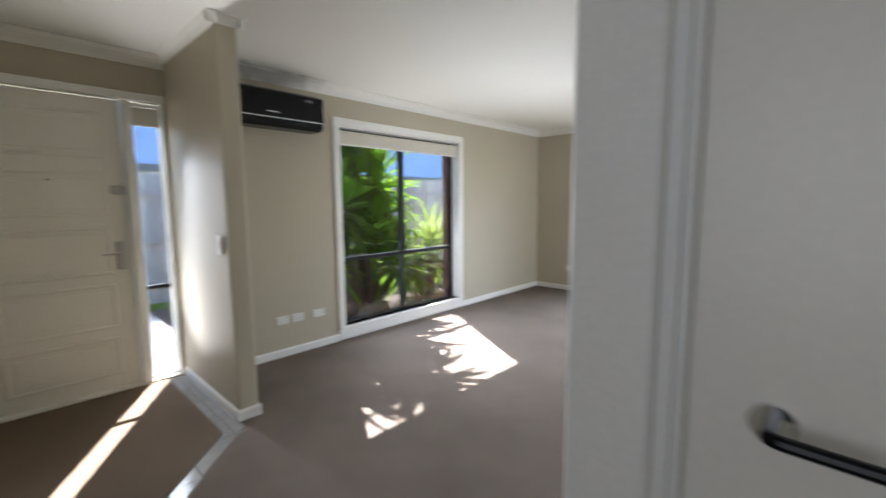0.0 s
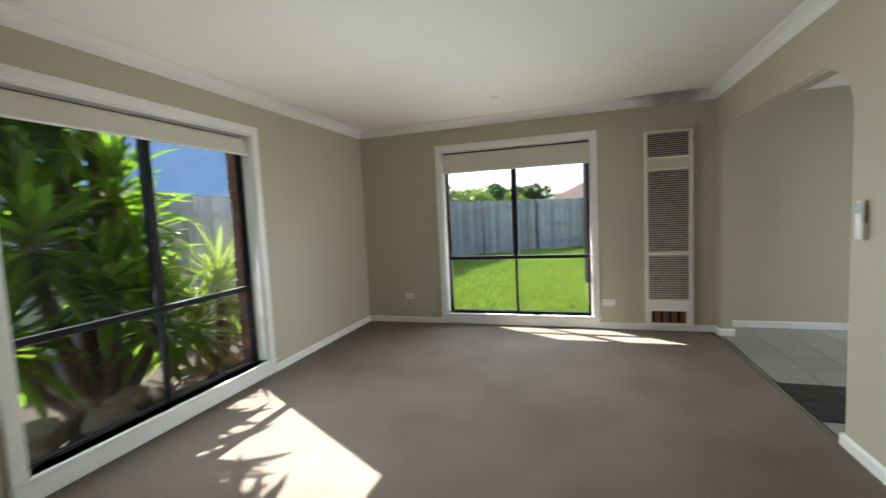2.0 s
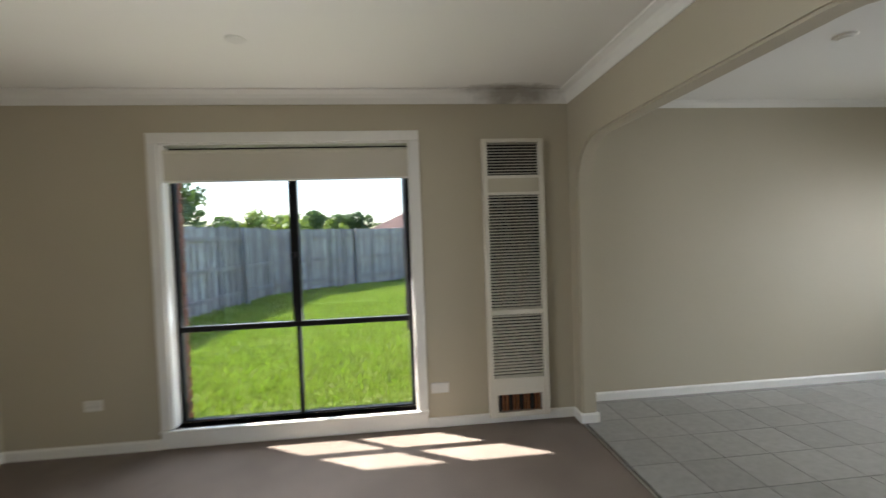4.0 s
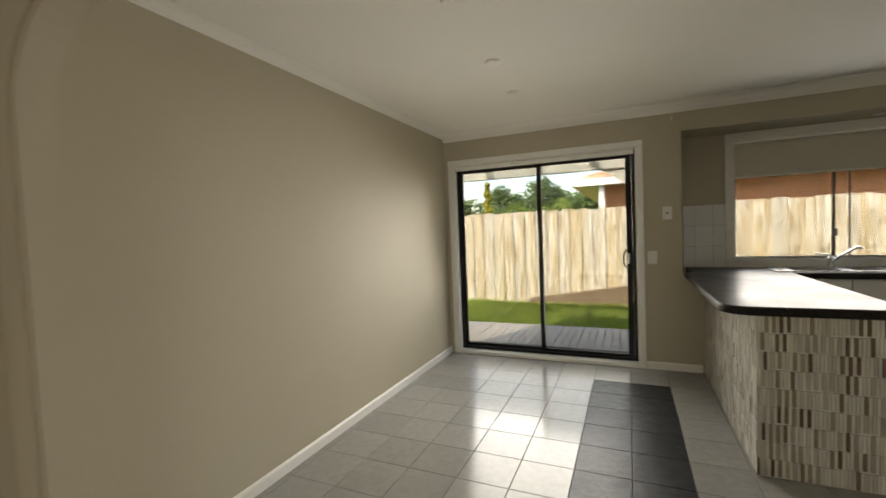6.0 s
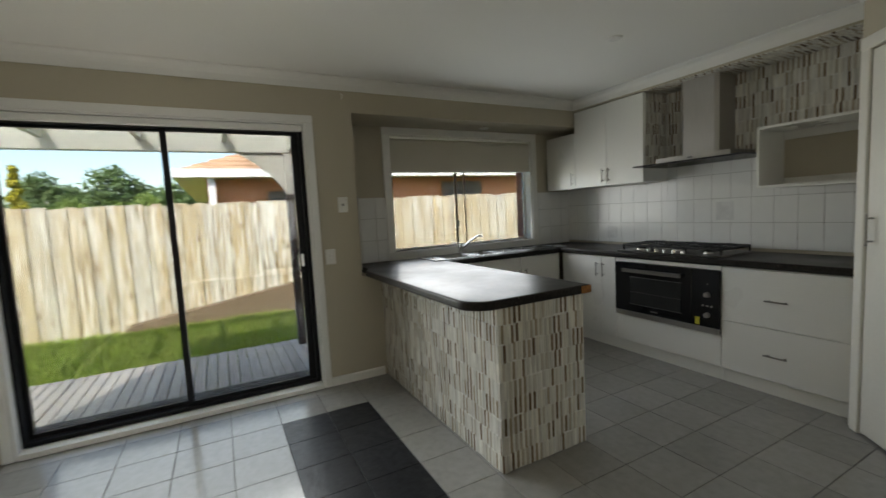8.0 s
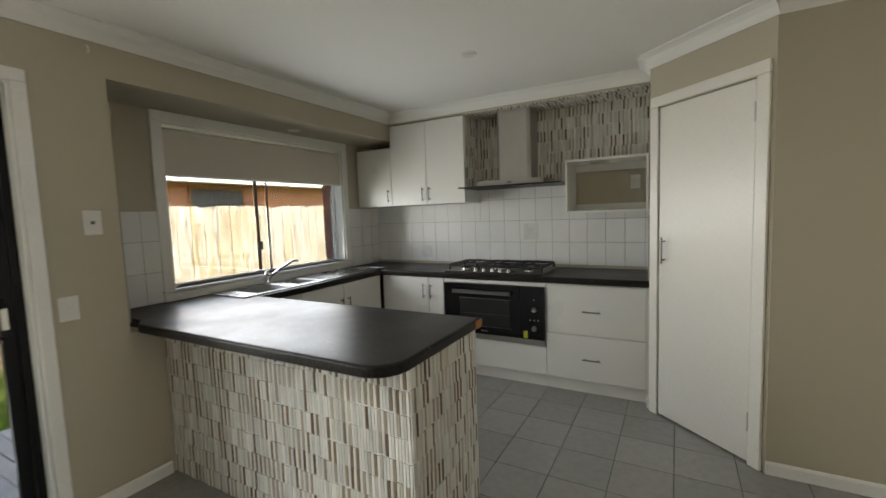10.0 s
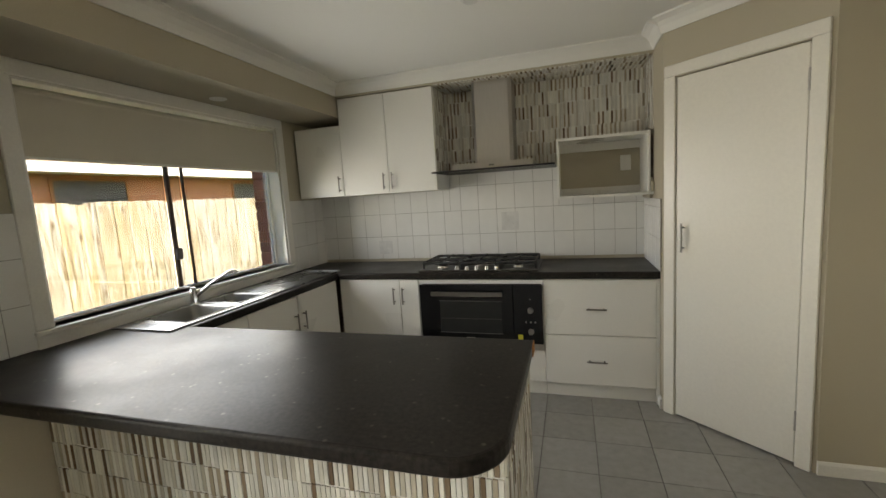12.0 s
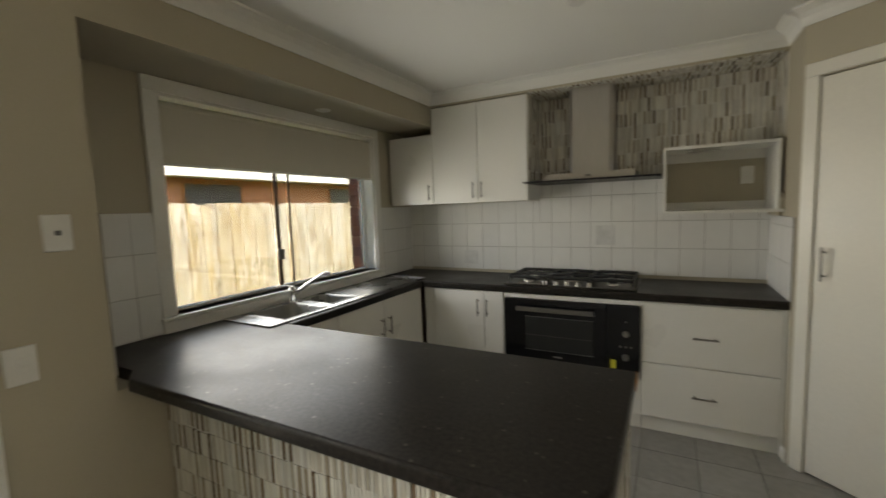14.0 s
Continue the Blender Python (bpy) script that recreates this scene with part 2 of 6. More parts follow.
def stone_laminate():
    """Near-black speckled laminate with pale flecks and worn sheen."""
    m = make("speckled_black_laminate", (0.020, 0.017, 0.015), 0.36, grain=70, grain_amt=0.3, patch=3.0, patch_amt=0.06, bump=0.02, bump_scale=300, rough_var=0.06, spec=0.17)
    ln, b = m.node_tree.links, m.node_tree.nodes["Principled BSDF"]
    old = b.inputs["Base Color"].links[0].from_socket
    g = m.node_tree.nodes.new("ShaderNodeNewGeometry")
    v = nd(m, "ShaderNodeTexVoronoi", Scale=26.0)
    ln.new(g.outputs["Position"], v.inputs["Vector"])
    spots = ramp(m, v.outputs["Distance"], 0.09, 0.20, 1, 0)
    gate = ramp(m, noise_at(m, 9.0), 0.50, 0.56)
    mul = m.node_tree.nodes.new("ShaderNodeMath")
    mul.operation = "MULTIPLY"
    ln.new(spots, mul.inputs[0])
    ln.new(gate, mul.inputs[1])
    c = mix_col(m, mul.outputs[0], old, (0.085, 0.077, 0.064))
    v2 = nd(m, "ShaderNodeTexVoronoi", Scale=90.0)
    ln.new(g.outputs["Position"], v2.inputs["Vector"])
    c = mix_col(m, ramp(m, v2.outputs["Distance"], 0.05, 0.12, 0.5, 0), c, (0.07, 0.062, 0.05))
    ln.new(c, b.inputs["Base Color"])
    return m


M_BENCH = stone_laminate()
M_BRICK = palette("red_brick", [(0.38, 0.15, 0.10), (0.31, 0.115, 0.08), (0.43, 0.19, 0.125), (0.25, 0.105, 0.085)], 0.85, 0.4, 90)
M_BRICKWALL = make("brick_wall_far", (0.42, 0.16, 0.09), 0.85, grain=30, grain_amt=0.15, patch=2, patch_amt=0.1, bump=0.3, stretch=(1, 1, 5))
M_NBRICK = make("orange_brick_far", (0.52, 0.23, 0.115), 0.85, grain=30, grain_amt=0.15, patch=2, patch_amt=0.1, bump=0.3, stretch=(1, 1, 5))
# brown that stands in for the shade at the fence foot
M_FOOT_SHADE = make("fence_foot_shade", (0.19, 0.135, 0.085), 0.95, grain=35, grain_amt=0.2, patch=3, patch_amt=0.12, bump=0.6)
M_MORTAR = make("mortar", (0.34, 0.31, 0.27), 0.95, grain=90, bump=0.3)
M_CONCRETE = make("concrete", (0.42, 0.40, 0.37), 0.9, grain=60, grain_amt=0.08, patch=1.2, patch_amt=0.08, bump=0.2)
M_SOIL = make("mulch_soil", (0.12, 0.085, 0.06), 0.95, grain=40, grain_amt=0.3, patch=3, patch_amt=0.2, bump=0.7)
M_LAWN = make("lawn_ground", (0.15, 0.20, 0.035), 0.95, grain=60, grain_amt=0.3, patch=0.8, patch_amt=0.1, bump=0.6, second=(0.10, 0.13, 0.026), spec=0.1)
M_GRASS = make("grass_blades", (0.36, 0.43, 0.10), 0.6, grain=8, grain_amt=0.2, patch=2.2, bump=0, second=(0.38, 0.37, 0.14), island=0.45, spec=0.25)


def paling_wood(name, rest):
    """Honey-coloured and silvered timber with streaks and knots, different from board to board."""
    m = make(name, (0.5, 0.4, 0.24), 0.85, grain=14, grain_amt=0.2, patch=3, patch_amt=0.1, bump=0.3, stretch=(3, 3, 0.18))
    ln, b = m.node_tree.links, m.node_tree.nodes["Principled BSDF"]
    src = m.node_tree.nodes.new("ShaderNodeNewGeometry").outputs["Random Per Island"] if rest else m.node_tree.nodes.new("ShaderNodeObjectInfo").outputs["Random"]
    c = mix_col(m, ramp(m, src, 0.0, 1.0), (0.47, 0.37, 0.205), (0.44, 0.42, 0.365))
    streak = noise_at(m, 9.0, 4.0, (4, 4, 0.25))
    c = mix_col(m, ramp(m, streak, 0.48, 0.62), c, (0.66, 0.62, 0.53))
    c = mix_col(m, ramp(m, noise_at(m, 6.0, 3.0, (5, 5, 0.3)), 0.52, 0.64), c, (0.29, 0.215, 0.12))
    g = m.node_tree.nodes.new("ShaderNodeNewGeometry")
    mp = m.node_tree.nodes.new("ShaderNodeMapping")
    mp.inputs["Scale"].default_value = (7, 7, 3.2)
    v = nd(m, "ShaderNodeTexVoronoi", Scale=1.0)
    ln.new(g.outputs["Position"], mp.inputs[0])
    ln.new(mp.outputs[0], v.inputs["Vector"])
    c = mix_col(m, ramp(m, v.outputs["Distance"], 0.08, 0.22, 0.85, 0), c, (0.13, 0.07, 0.03))
    ln.new(c, b.inputs["Base Color"])
    return m


M_PALING, M_PALING_J = paling_wood("weathered_paling", False), paling_wood("weathered_paling_rest", True)
M_GREYFENCE = make("grey_paling", (0.37, 0.365, 0.36), 0.9, grain=18, grain_amt=0.25, patch=1.8, patch_amt=0.14, bump=0.3, stretch=(3, 3, 0.18), rand=0.35)
M_GREYFENCE_J = make("grey_paling_rest", (0.37, 0.365, 0.36), 0.9, grain=18, grain_amt=0.25, patch=1.8, patch_amt=0.14, bump=0.3, stretch=(3, 3, 0.18), island=0.35)
M_DECK = make("grey_decking", (0.60, 0.55, 0.50), 0.75, grain=22, grain_amt=0.15, patch=2, patch_amt=0.1, bump=0.25, stretch=(0.2, 3, 3), rand=0.14)
M_FARPANE = make("dark_far_pane", (0.11, 0.10, 0.09), 0.5, grain=5, bump=0, spec=0.15)
M_ROOF = make("terracotta_tile", (0.50, 0.30, 0.175), 0.8, grain=25, grain_amt=0.15, patch=1.2, patch_amt=0.12, bump=0.3, island=0.22)
M_ROOFBR = make("brown_roof_tile", (0.26, 0.15, 0.12), 0.8, grain=25, grain_amt=0.15, patch=1.2, patch_amt=0.12, bump=0.3, island=0.18)
M_BLUE = make("blue_grey_steel_roof", (0.24, 0.33, 0.46), 0.45, grain=30, grain_amt=0.05, patch=1.5, bump=0.05)
M_POST = make("dark_post_paint", (0.10, 0.085, 0.08), 0.6, grain=40, bump=0.1)
M_WHITEOUT = make("white_eave_paint", (0.75, 0.74, 0.70), 0.6, grain=60, patch_amt=0.04, bump=0.05)
M_YUCCA = make("yucca_leaf", (0.085, 0.165, 0.027), 0.28, grain=30, grain_amt=0.15, patch=6, bump=0.05, island=0.4)
M_YUCCA2 = make("pale_yucca_leaf", (0.15, 0.21, 0.05), 0.4, grain=30, grain_amt=0.15, patch=6, bump=0.05, island=0.35)
M_LEAF = make("tree_leaves", (0.11, 0.165, 0.055), 0.6, grain=6, grain_amt=0.2, patch=0.5, patch_amt=0.15, bump=0, island=0.45)
M_LEAFL = make("light_tree_leaves", (0.16, 0.22, 0.045), 0.6, grain=6, grain_amt=0.2, patch=0.5, patch_amt=0.15, bump=0, island=0.4)
M_LEAFY = make("yellow_conifer_leaves", (0.36, 0.33, 0.03), 0.6, grain=6, grain_amt=0.2, patch=0.5, patch_amt=0.15, bump=0, island=0.3)


def thin_leaf(m, share):
    """Let light through a leaf or a sheet, in its own colour."""
    nt = m.node_tree
    b, out = nt.nodes["Principled BSDF"], nt.nodes["Material Output"]
    tr, mx = nt.nodes.new("ShaderNodeBsdfTranslucent"), nt.nodes.new("ShaderNodeMixShader")
    src = b.inputs["Base Color"].links[0].from_socket
    nt.links.new(mix_col(m, 1.0, src, (2.0, 2.0, 1.3, 1), "MULTIPLY"), tr.inputs[0])
    mx.inputs[0].default_value = share
    nt.links.new(b.outputs[0], mx.inputs[1])
    nt.links.new(tr.outputs[0], mx.inputs[2])
    nt.links.new(mx.outputs[0], out.inputs[0])


M_SHEET = make("white_translucent_sheet", (0.38, 0.38, 0.36), 0.5, grain=30, grain_amt=0.02, patch=1.0, patch_amt=0.04, bump=0.02)
thin_leaf(M_SHEET, 0.6)
sheet_nt = M_SHEET.node_tree
sheet_mix, sheet_clear = sheet_nt.nodes.new("ShaderNodeMixShader"), sheet_nt.nodes.new("ShaderNodeBsdfTransparent")
sheet_mix.inputs[0].default_value = 0.62
sheet_nt.links.new(sheet_nt.nodes["Material Output"].inputs[0].links[0].from_socket, sheet_mix.inputs[1])
sheet_nt.links.new(sheet_clear.outputs[0], sheet_mix.inputs[2])
sheet_nt.links.new(sheet_mix.outputs[0], sheet_nt.nodes["Material Output"].inputs[0])
M_BARK = make("bark", (0.14, 0.10, 0.07), 0.9, grain=25, grain_amt=0.25, patch=5, bump=0.6, stretch=(1, 1, 0.3))
M_ROCK = make("garden_rock", (0.36, 0.29, 0.22), 0.9, grain=18, grain_amt=0.15, patch=4, patch_amt=0.12, bump=0.5)


def let_through(m, share, tint):
    """Leaves let some of the light behind them through."""
    nt = m.node_tree
    out, b = nt.nodes["Material Output"], nt.nodes["Principled BSDF"]
    t = nt.nodes.new("ShaderNodeBsdfTranslucent")
    t.inputs[0].default_value = (*tint, 1)
    mx = nt.nodes.new("ShaderNodeMixShader")
    mx.inputs[0].default_value = share
    nt.links.new(b.outputs[0], mx.inputs[1])
    nt.links.new(t.outputs[0], mx.inputs[2])
    nt.links.new(mx.outputs[0], out.inputs[0])


let_through(M_YUCCA, 0.5, (0.30, 0.52, 0.035))
let_through(M_YUCCA2, 0.45, (0.40, 0.52, 0.08))
let_through(M_GRASS, 0.35, (0.30, 0.50, 0.04))
let_through(M_LEAF, 0.3, (0.12, 0.22, 0.03))
let_through(M_LEAFL, 0.35, (0.28, 0.38, 0.05))
let_through(M_LEAFY, 0.35, (0.60, 0.52, 0.04))


# ---- mesh helpers ----
def box(bm, x0, x1, y0, y1, z0, z1, m=None):
    x0, x1, y0, y1, z0, z1 = min(x0, x1), max(x0, x1), min(y0, y1), max(y0, y1), min(z0, z1), max(z0, z1)
    vs = [bm.verts.new((x, y, z)) for z in (z0, z1) for x, y in ((x0, y0), (x1, y0), (x1, y1), (x0, y1))]
    if m is not None:
        for v in vs:
            v.co = m @ v.co
    for f in ((3, 2, 1, 0), (4, 5, 6, 7), (0, 1, 5, 4), (1, 2, 6, 5), (2, 3, 7, 6), (3, 0, 4, 7)):
        bm.faces.new([vs[i] for i in f])
    return vs


def mbox(*b, bevel=0.0, m=None, seg=1):
    bm = bmesh.new()
    box(bm, *b, m=m)
    if bevel:
        bmesh.ops.bevel(bm, geom=list(bm.edges), offset=bevel, segments=seg, affect="EDGES", profile=0.6)
    return bm


def boxes(rows, bevel=0.0):
    bm = bmesh.new()
    for r in rows:
        box(bm, *r)
    if bevel:
        bmesh.ops.bevel(bm, geom=list(bm.edges), offset=bevel, segments=1, affect="EDGES")
    return bm


def rod(bm, a, b, r, n=10, r2=None):
    a, b = Vector(a), Vector(b)
    q = (b - a).to_track_quat("Z", "Y").to_matrix()
    r2 = r if r2 is None else r2
    ring = [[bm.verts.new(p + q @ Vector((k * math.cos(2 * math.pi * i / n), k * math.sin(2 * math.pi * i / n), 0))) for i in range(n)] for p, k in ((a, r), (b, r2))]
    for i in range(n):
        bm.faces.new((ring[0][i], ring[0][(i + 1) % n], ring[1][(i + 1) % n], ring[1][i]))
    bm.faces.new(ring[0][::-1])
    bm.faces.new(ring[1])


def tube(bm, pts, r, n=8):
    for a, b in zip(pts, pts[1:]):
        rod(bm, a, b, r, n)


def prism(bm, pts, axis, a, b):
    """Extrudes a flat outline of (u, v) from a to b along an axis: x takes (y, z), y takes (x, z), z takes (x, y)."""
    def at(u, v, w):
        return {"x": (w, u, v), "y": (u, w, v), "z": (u, v, w)}[axis]
    lo = [bm.verts.new(at(u, v, a)) for u, v in pts]
    hi = [bm.verts.new(at(u, v, b)) for u, v in pts]
    n = len(pts)
    bm.faces.new(lo)
    bm.faces.new(hi[::-1])
    for i in range(n):
        bm.faces.new((lo[i], hi[i], hi[(i + 1) % n], lo[(i + 1) % n]))
    bmesh.ops.recalc_face_normals(bm, faces=bm.faces)


def mesh_of(name, bm, material, smooth=False):
    me = bpy.data.meshes.new(name)
    bm.to_mesh(me)
    bm.free()
    me.materials.append(material)
    if smooth:
        for p in me.polygons:
            p.use_smooth = True
    return me


def part(name, bm, material, parent, label="", smooth=False):
    ob = new(name, mesh_of(name, bm, material, smooth))
    ob.parent = parent
    ob.matrix_parent_inverse = Matrix.Identity(4)
    if parent is not None and parent.type == "EMPTY" or parent is not None:
        up = parent
        off = Vector((0, 0, 0))
        while up is not None:
            off += up.location
            up = up.parent
        if off.length > 0:
            ob.data.transform(Matrix.Translation(-off))
    if label:
        ob["label"] = label
    return ob


def thing(name, label, category, at=(0, 0, 0), group="", kind=""):
    ob = new(name)
    ob.empty_display_size = 0.1
    ob.location = at
    return tagged(ob, label, category, group, kind)


def solid(name, bm, material, label="", category="", group="", kind="", smooth=False):
    return tagged(new(name, mesh_of(name, bm, material, smooth)), label, category, group, kind)


def structure(name, bm, material, label, category):
    return solid(name, bm, material, label, category, kind="structure")


def wall_y(bm, x0, x1, y0, y1, z0, z1, holes=()):
    """A wall that runs along y, with openings (y0, y1, z0, z1) through it."""
    at = y0
    for h in sorted(holes):
        box(bm, x0, x1, at, h[0], z0, z1)
        if h[2] > z0:
            box(bm, x0, x1, h[0], h[1], z0, h[2])
        if h[3] < z1:
            box(bm, x0, x1, h[0], h[1], h[3], z1)
        at = h[1]
    box(bm, x0, x1, at, y1, z0, z1)
    return bm


def wall_x(bm, x0, x1, y0, y1, z0, z1, holes=()):
    at = x0
    for h in sorted(holes):
        box(bm, at, h[0], y0, y1, z0, z1)
        if h[2] > z0:
            box(bm, h[0], h[1], y0, y1, z0, h[2])
        if h[3] < z1:
            box(bm, h[0], h[1], y0, y1, h[3], z1)
        at = h[1]
    box(bm, at, x1, y0, y1, z0, z1)
    return bm


CH = 2.4
# ---- structure: walls ----
W1 = (-3.59, -1.89, 0.13, 2.06)
W2 = (1.06, 2.73, 0.13, 2.06)
SD = (-1.688, 0.128, 0.0, 2.056)
KW = (-4.21, -2.52, 0.98, 2.08)
FD = (-6.04, -4.95, 0.0, 2.07)
structure("wall_west", wall_y(bmesh.new(), -0.1, 0, -4.81, 0.1, 0, CH, [W1]), M_WALL, "beige painted plaster living room wall", "wall")
structure("wall_north", wall_x(bmesh.new(), 0, 3.9, 0, 0.1, 0, CH, [W2]), M_WALL, "beige painted plaster living room wall", "wall")
structure("wall_dining", mbox(4.01, 7.72, 0.23, 0.33, 0, CH), M_WALL, "beige painted plaster dining wall", "wall")
structure("wall_east", wall_y(bmesh.new(), 7.62, 7.72, -2.05, 0.23, 0, CH, [SD]), M_WALL, "beige painted plaster wall round the sliding door", "wall")
structure("wall_recess_side", mbox(7.72, 8.06, -2.05, -1.95, 0, CH), M_WALL, "beige painted side of the kitchen recess", "wall")
structure("wall_kitchen", wall_y(bmesh.new(), 8.06, 8.16, -4.87, -1.95, 0, CH, [KW]), M_WALL, "beige painted kitchen window wall", "wall")
structure("wall_bench_end", mbox(7.62, 8.06, -2.212, -2.05, 0, 0.851), M_WALL, "beige painted wall under the worktop end", "wall")
structure("bulkhead_window", mbox(7.62, 8.06, -4.77, -2.05, 2.152, CH), M_WALL, "beige painted bulkhead over the kitchen window", "wall")
structure("wall_south", mbox(5.17, 8.06, -4.87, -4.77, 0, CH), M_WALL, "beige painted kitchen wall behind the stove", "wall")
structure("bulkhead_stove", mbox(5.27, 7.62, -4.77, -4.43, 2.30, CH), M_WALL, "beige painted bulkhead over the kitchen cupboards", "wall")
structure("wall_pantry_return", mbox(5.17, 5.27, -4.77, -4.13, 0, CH), M_WALL, "beige painted return wall beside the pantry", "wall")
structure("wall_pantry_front", mbox(4.01, 4.69, -3.70, -3.60, 0, CH), M_WALL, "beige painted wall beside the pantry door", "wall")


def arch_outline():
    pts = [(0.23, 0), (0.23, CH), (-4.05, CH), (-4.05, 0), (-2.165, 0)]
    r = 0.30
    pts += [(-2.165 + r * (1 - math.cos(a)), 1.70 + r * math.sin(a)) for a in [math.pi / 2 * i / 10 for i in range(11)]]
    pts += [(-0.13 - r * (1 - math.sin(a)), 1.70 + r * math.cos(a)) for a in [math.pi / 2 * i / 10 for i in range(11)]]
    return pts + [(-0.13, 0)]


bm = bmesh.new()
prism(bm, arch_outline(), "x", 3.9, 4.01)
bmesh.ops.bevel(bm, geom=[e for e in bm.edges if e.calc_length() < 2.3 and all(abs(v.co.y) > 0.12 and abs(v.co.y + 4.05) > 0.01 and v.co.z < 2.39 for v in e.verts) and abs(e.verts[0].co.x - e.verts[1].co.x) < 0.001 and e.verts[0].co.y < 0], offset=0.012, segments=2, affect="EDGES")
structure("wall_arch", bm, M_WALL, "beige painted wall with a wide rounded archway", "wall")
# pantry door wall, set across the corner
PA, PB = Vector((5.27, -4.13)), Vector((4.69, -3.60))
PDIR = (PB - PA).normalized()
PLEN = (PB - PA).length
PM = Matrix.Translation((PA.x, PA.y, 0)) @ Matrix.Rotation(math.atan2(PDIR.y, PDIR.x), 4, "Z")
PD0, PD1, PDH = 0.078, 0.705, 2.052
bm = bmesh.new()
for b in ((0, PD0, 0, CH), (PD1, PLEN, 0, CH), (PD0, PD1, PDH, CH)):
    box(bm, b[0], b[1], 0, 0.1, b[2], b[3], PM)
structure("wall_pantry_door", bm, M_WALL, "beige painted wall set diagonally round the pantry door", "wall")
# entry and hall
structure("wall_entry_nib", mbox(-0.32, 0.85, -4.93, -4.81, 0, CH, bevel=0.008), M_WALL, "beige painted short wall between entry and living room", "wall")
structure("wall_entry_front", wall_y(bmesh.new(), -0.32, -0.22, -6.07, -4.93, 0, CH, [FD]), M_WALL, "beige painted wall round the front door", "wall")
structure("wall_entry_south", mbox(-0.32, 2.1, -6.17, -6.07, 0, CH), M_WALL, "beige painted entry side wall", "wall")
structure("wall_hall_west", mbox(2.1, 2.2, -7.2, -6.07, 0, CH), M_WALL, "beige painted hall wall", "wall")
# the opening is unseen, added for the hall's fill lamp
structure("wall_hall_south", wall_x(bmesh.new(), 2.1, 5.3, -7.3, -7.2, 0, CH, [(2.9, 4.4, 0.9, 2.05)]), M_WALL, "beige painted hall wall", "wall")
structure("wall_hall_east", mbox(5.2, 5.3, -7.2, -5.15, 0, CH), M_WALL, "beige painted hall wall", "wall")
HD = (3.288, 4.086, 0.0, 2.06)
HY = -5.19  # hall face of the cupboard wall
structure("wall_hall_door", wall_x(bmesh.new(), 3.148, 5.2, HY, HY + 0.1, 0, CH, [HD]), M_WALL, "beige painted hall wall round a cupboard door", "wall")
structure("wall_cupboard_side", mbox(3.148, 3.248, HY + 0.1, -4.05, 0, CH), M_WALL, "beige painted living room side wall", "wall")
structure("wall_cupboard_end", mbox(3.248, 3.9, -4.15, -4.05, 0, CH), M_WALL, "beige painted living room side wall", "wall")
structure("wall_cupboard_back", mbox(5.2, 5.3, -5.15, -4.87, 0, CH), M_WALL, "beige painted cupboard wall", "wall")

# ceiling, with a small cornice all round
structure("ceiling", mbox(-0.35, 8.2, -7.3, 0.35, CH, CH + 0.1), M_CEIL, "flat off-white plasterboard ceiling", "ceiling")


def cornice(name, a, b, inward, ext0=0.0, ext1=0.0, k0=1.0):
    """A coved cornice along the wall line a-b; inward is the way into the room."""
    a, b, n = Vector((*a, 0)), Vector((*b, 0)), Vector((*inward, 0)).normalized()
    d = (b - a).normalized()
    a, b = a - d * ext0, b + d * ext1
    prof = [(0.0005, -0.085), (0.008, -0.085), (0.012, -0.074), (0.024, -0.048), (0.044, -0.026), (0.072, -0.013), (0.083, -0.010), (0.085, -0.0005), (0.0005, -0.0005)]
    bm = bmesh.new()
    rings = [[bm.verts.new(p + n * u + Vector((0, 0, CH + v))) for u, v in [(u * k0, v * k0) for u, v in prof]] for p in (a, b)]
    k = len(prof)
    for i in range(k):
        bm.faces.new((rings[0][i], rings[0][(i + 1) % k], rings[1][(i + 1) % k], rings[1][i]))
    bm.faces.new(rings[0][::-1])
    bm.faces.new(rings[1])
    bmesh.ops.recalc_face_normals(bm, faces=bm.faces)
    return structure("cornice", bm, M_CEIL, "white coved plaster cornice", "cornice")


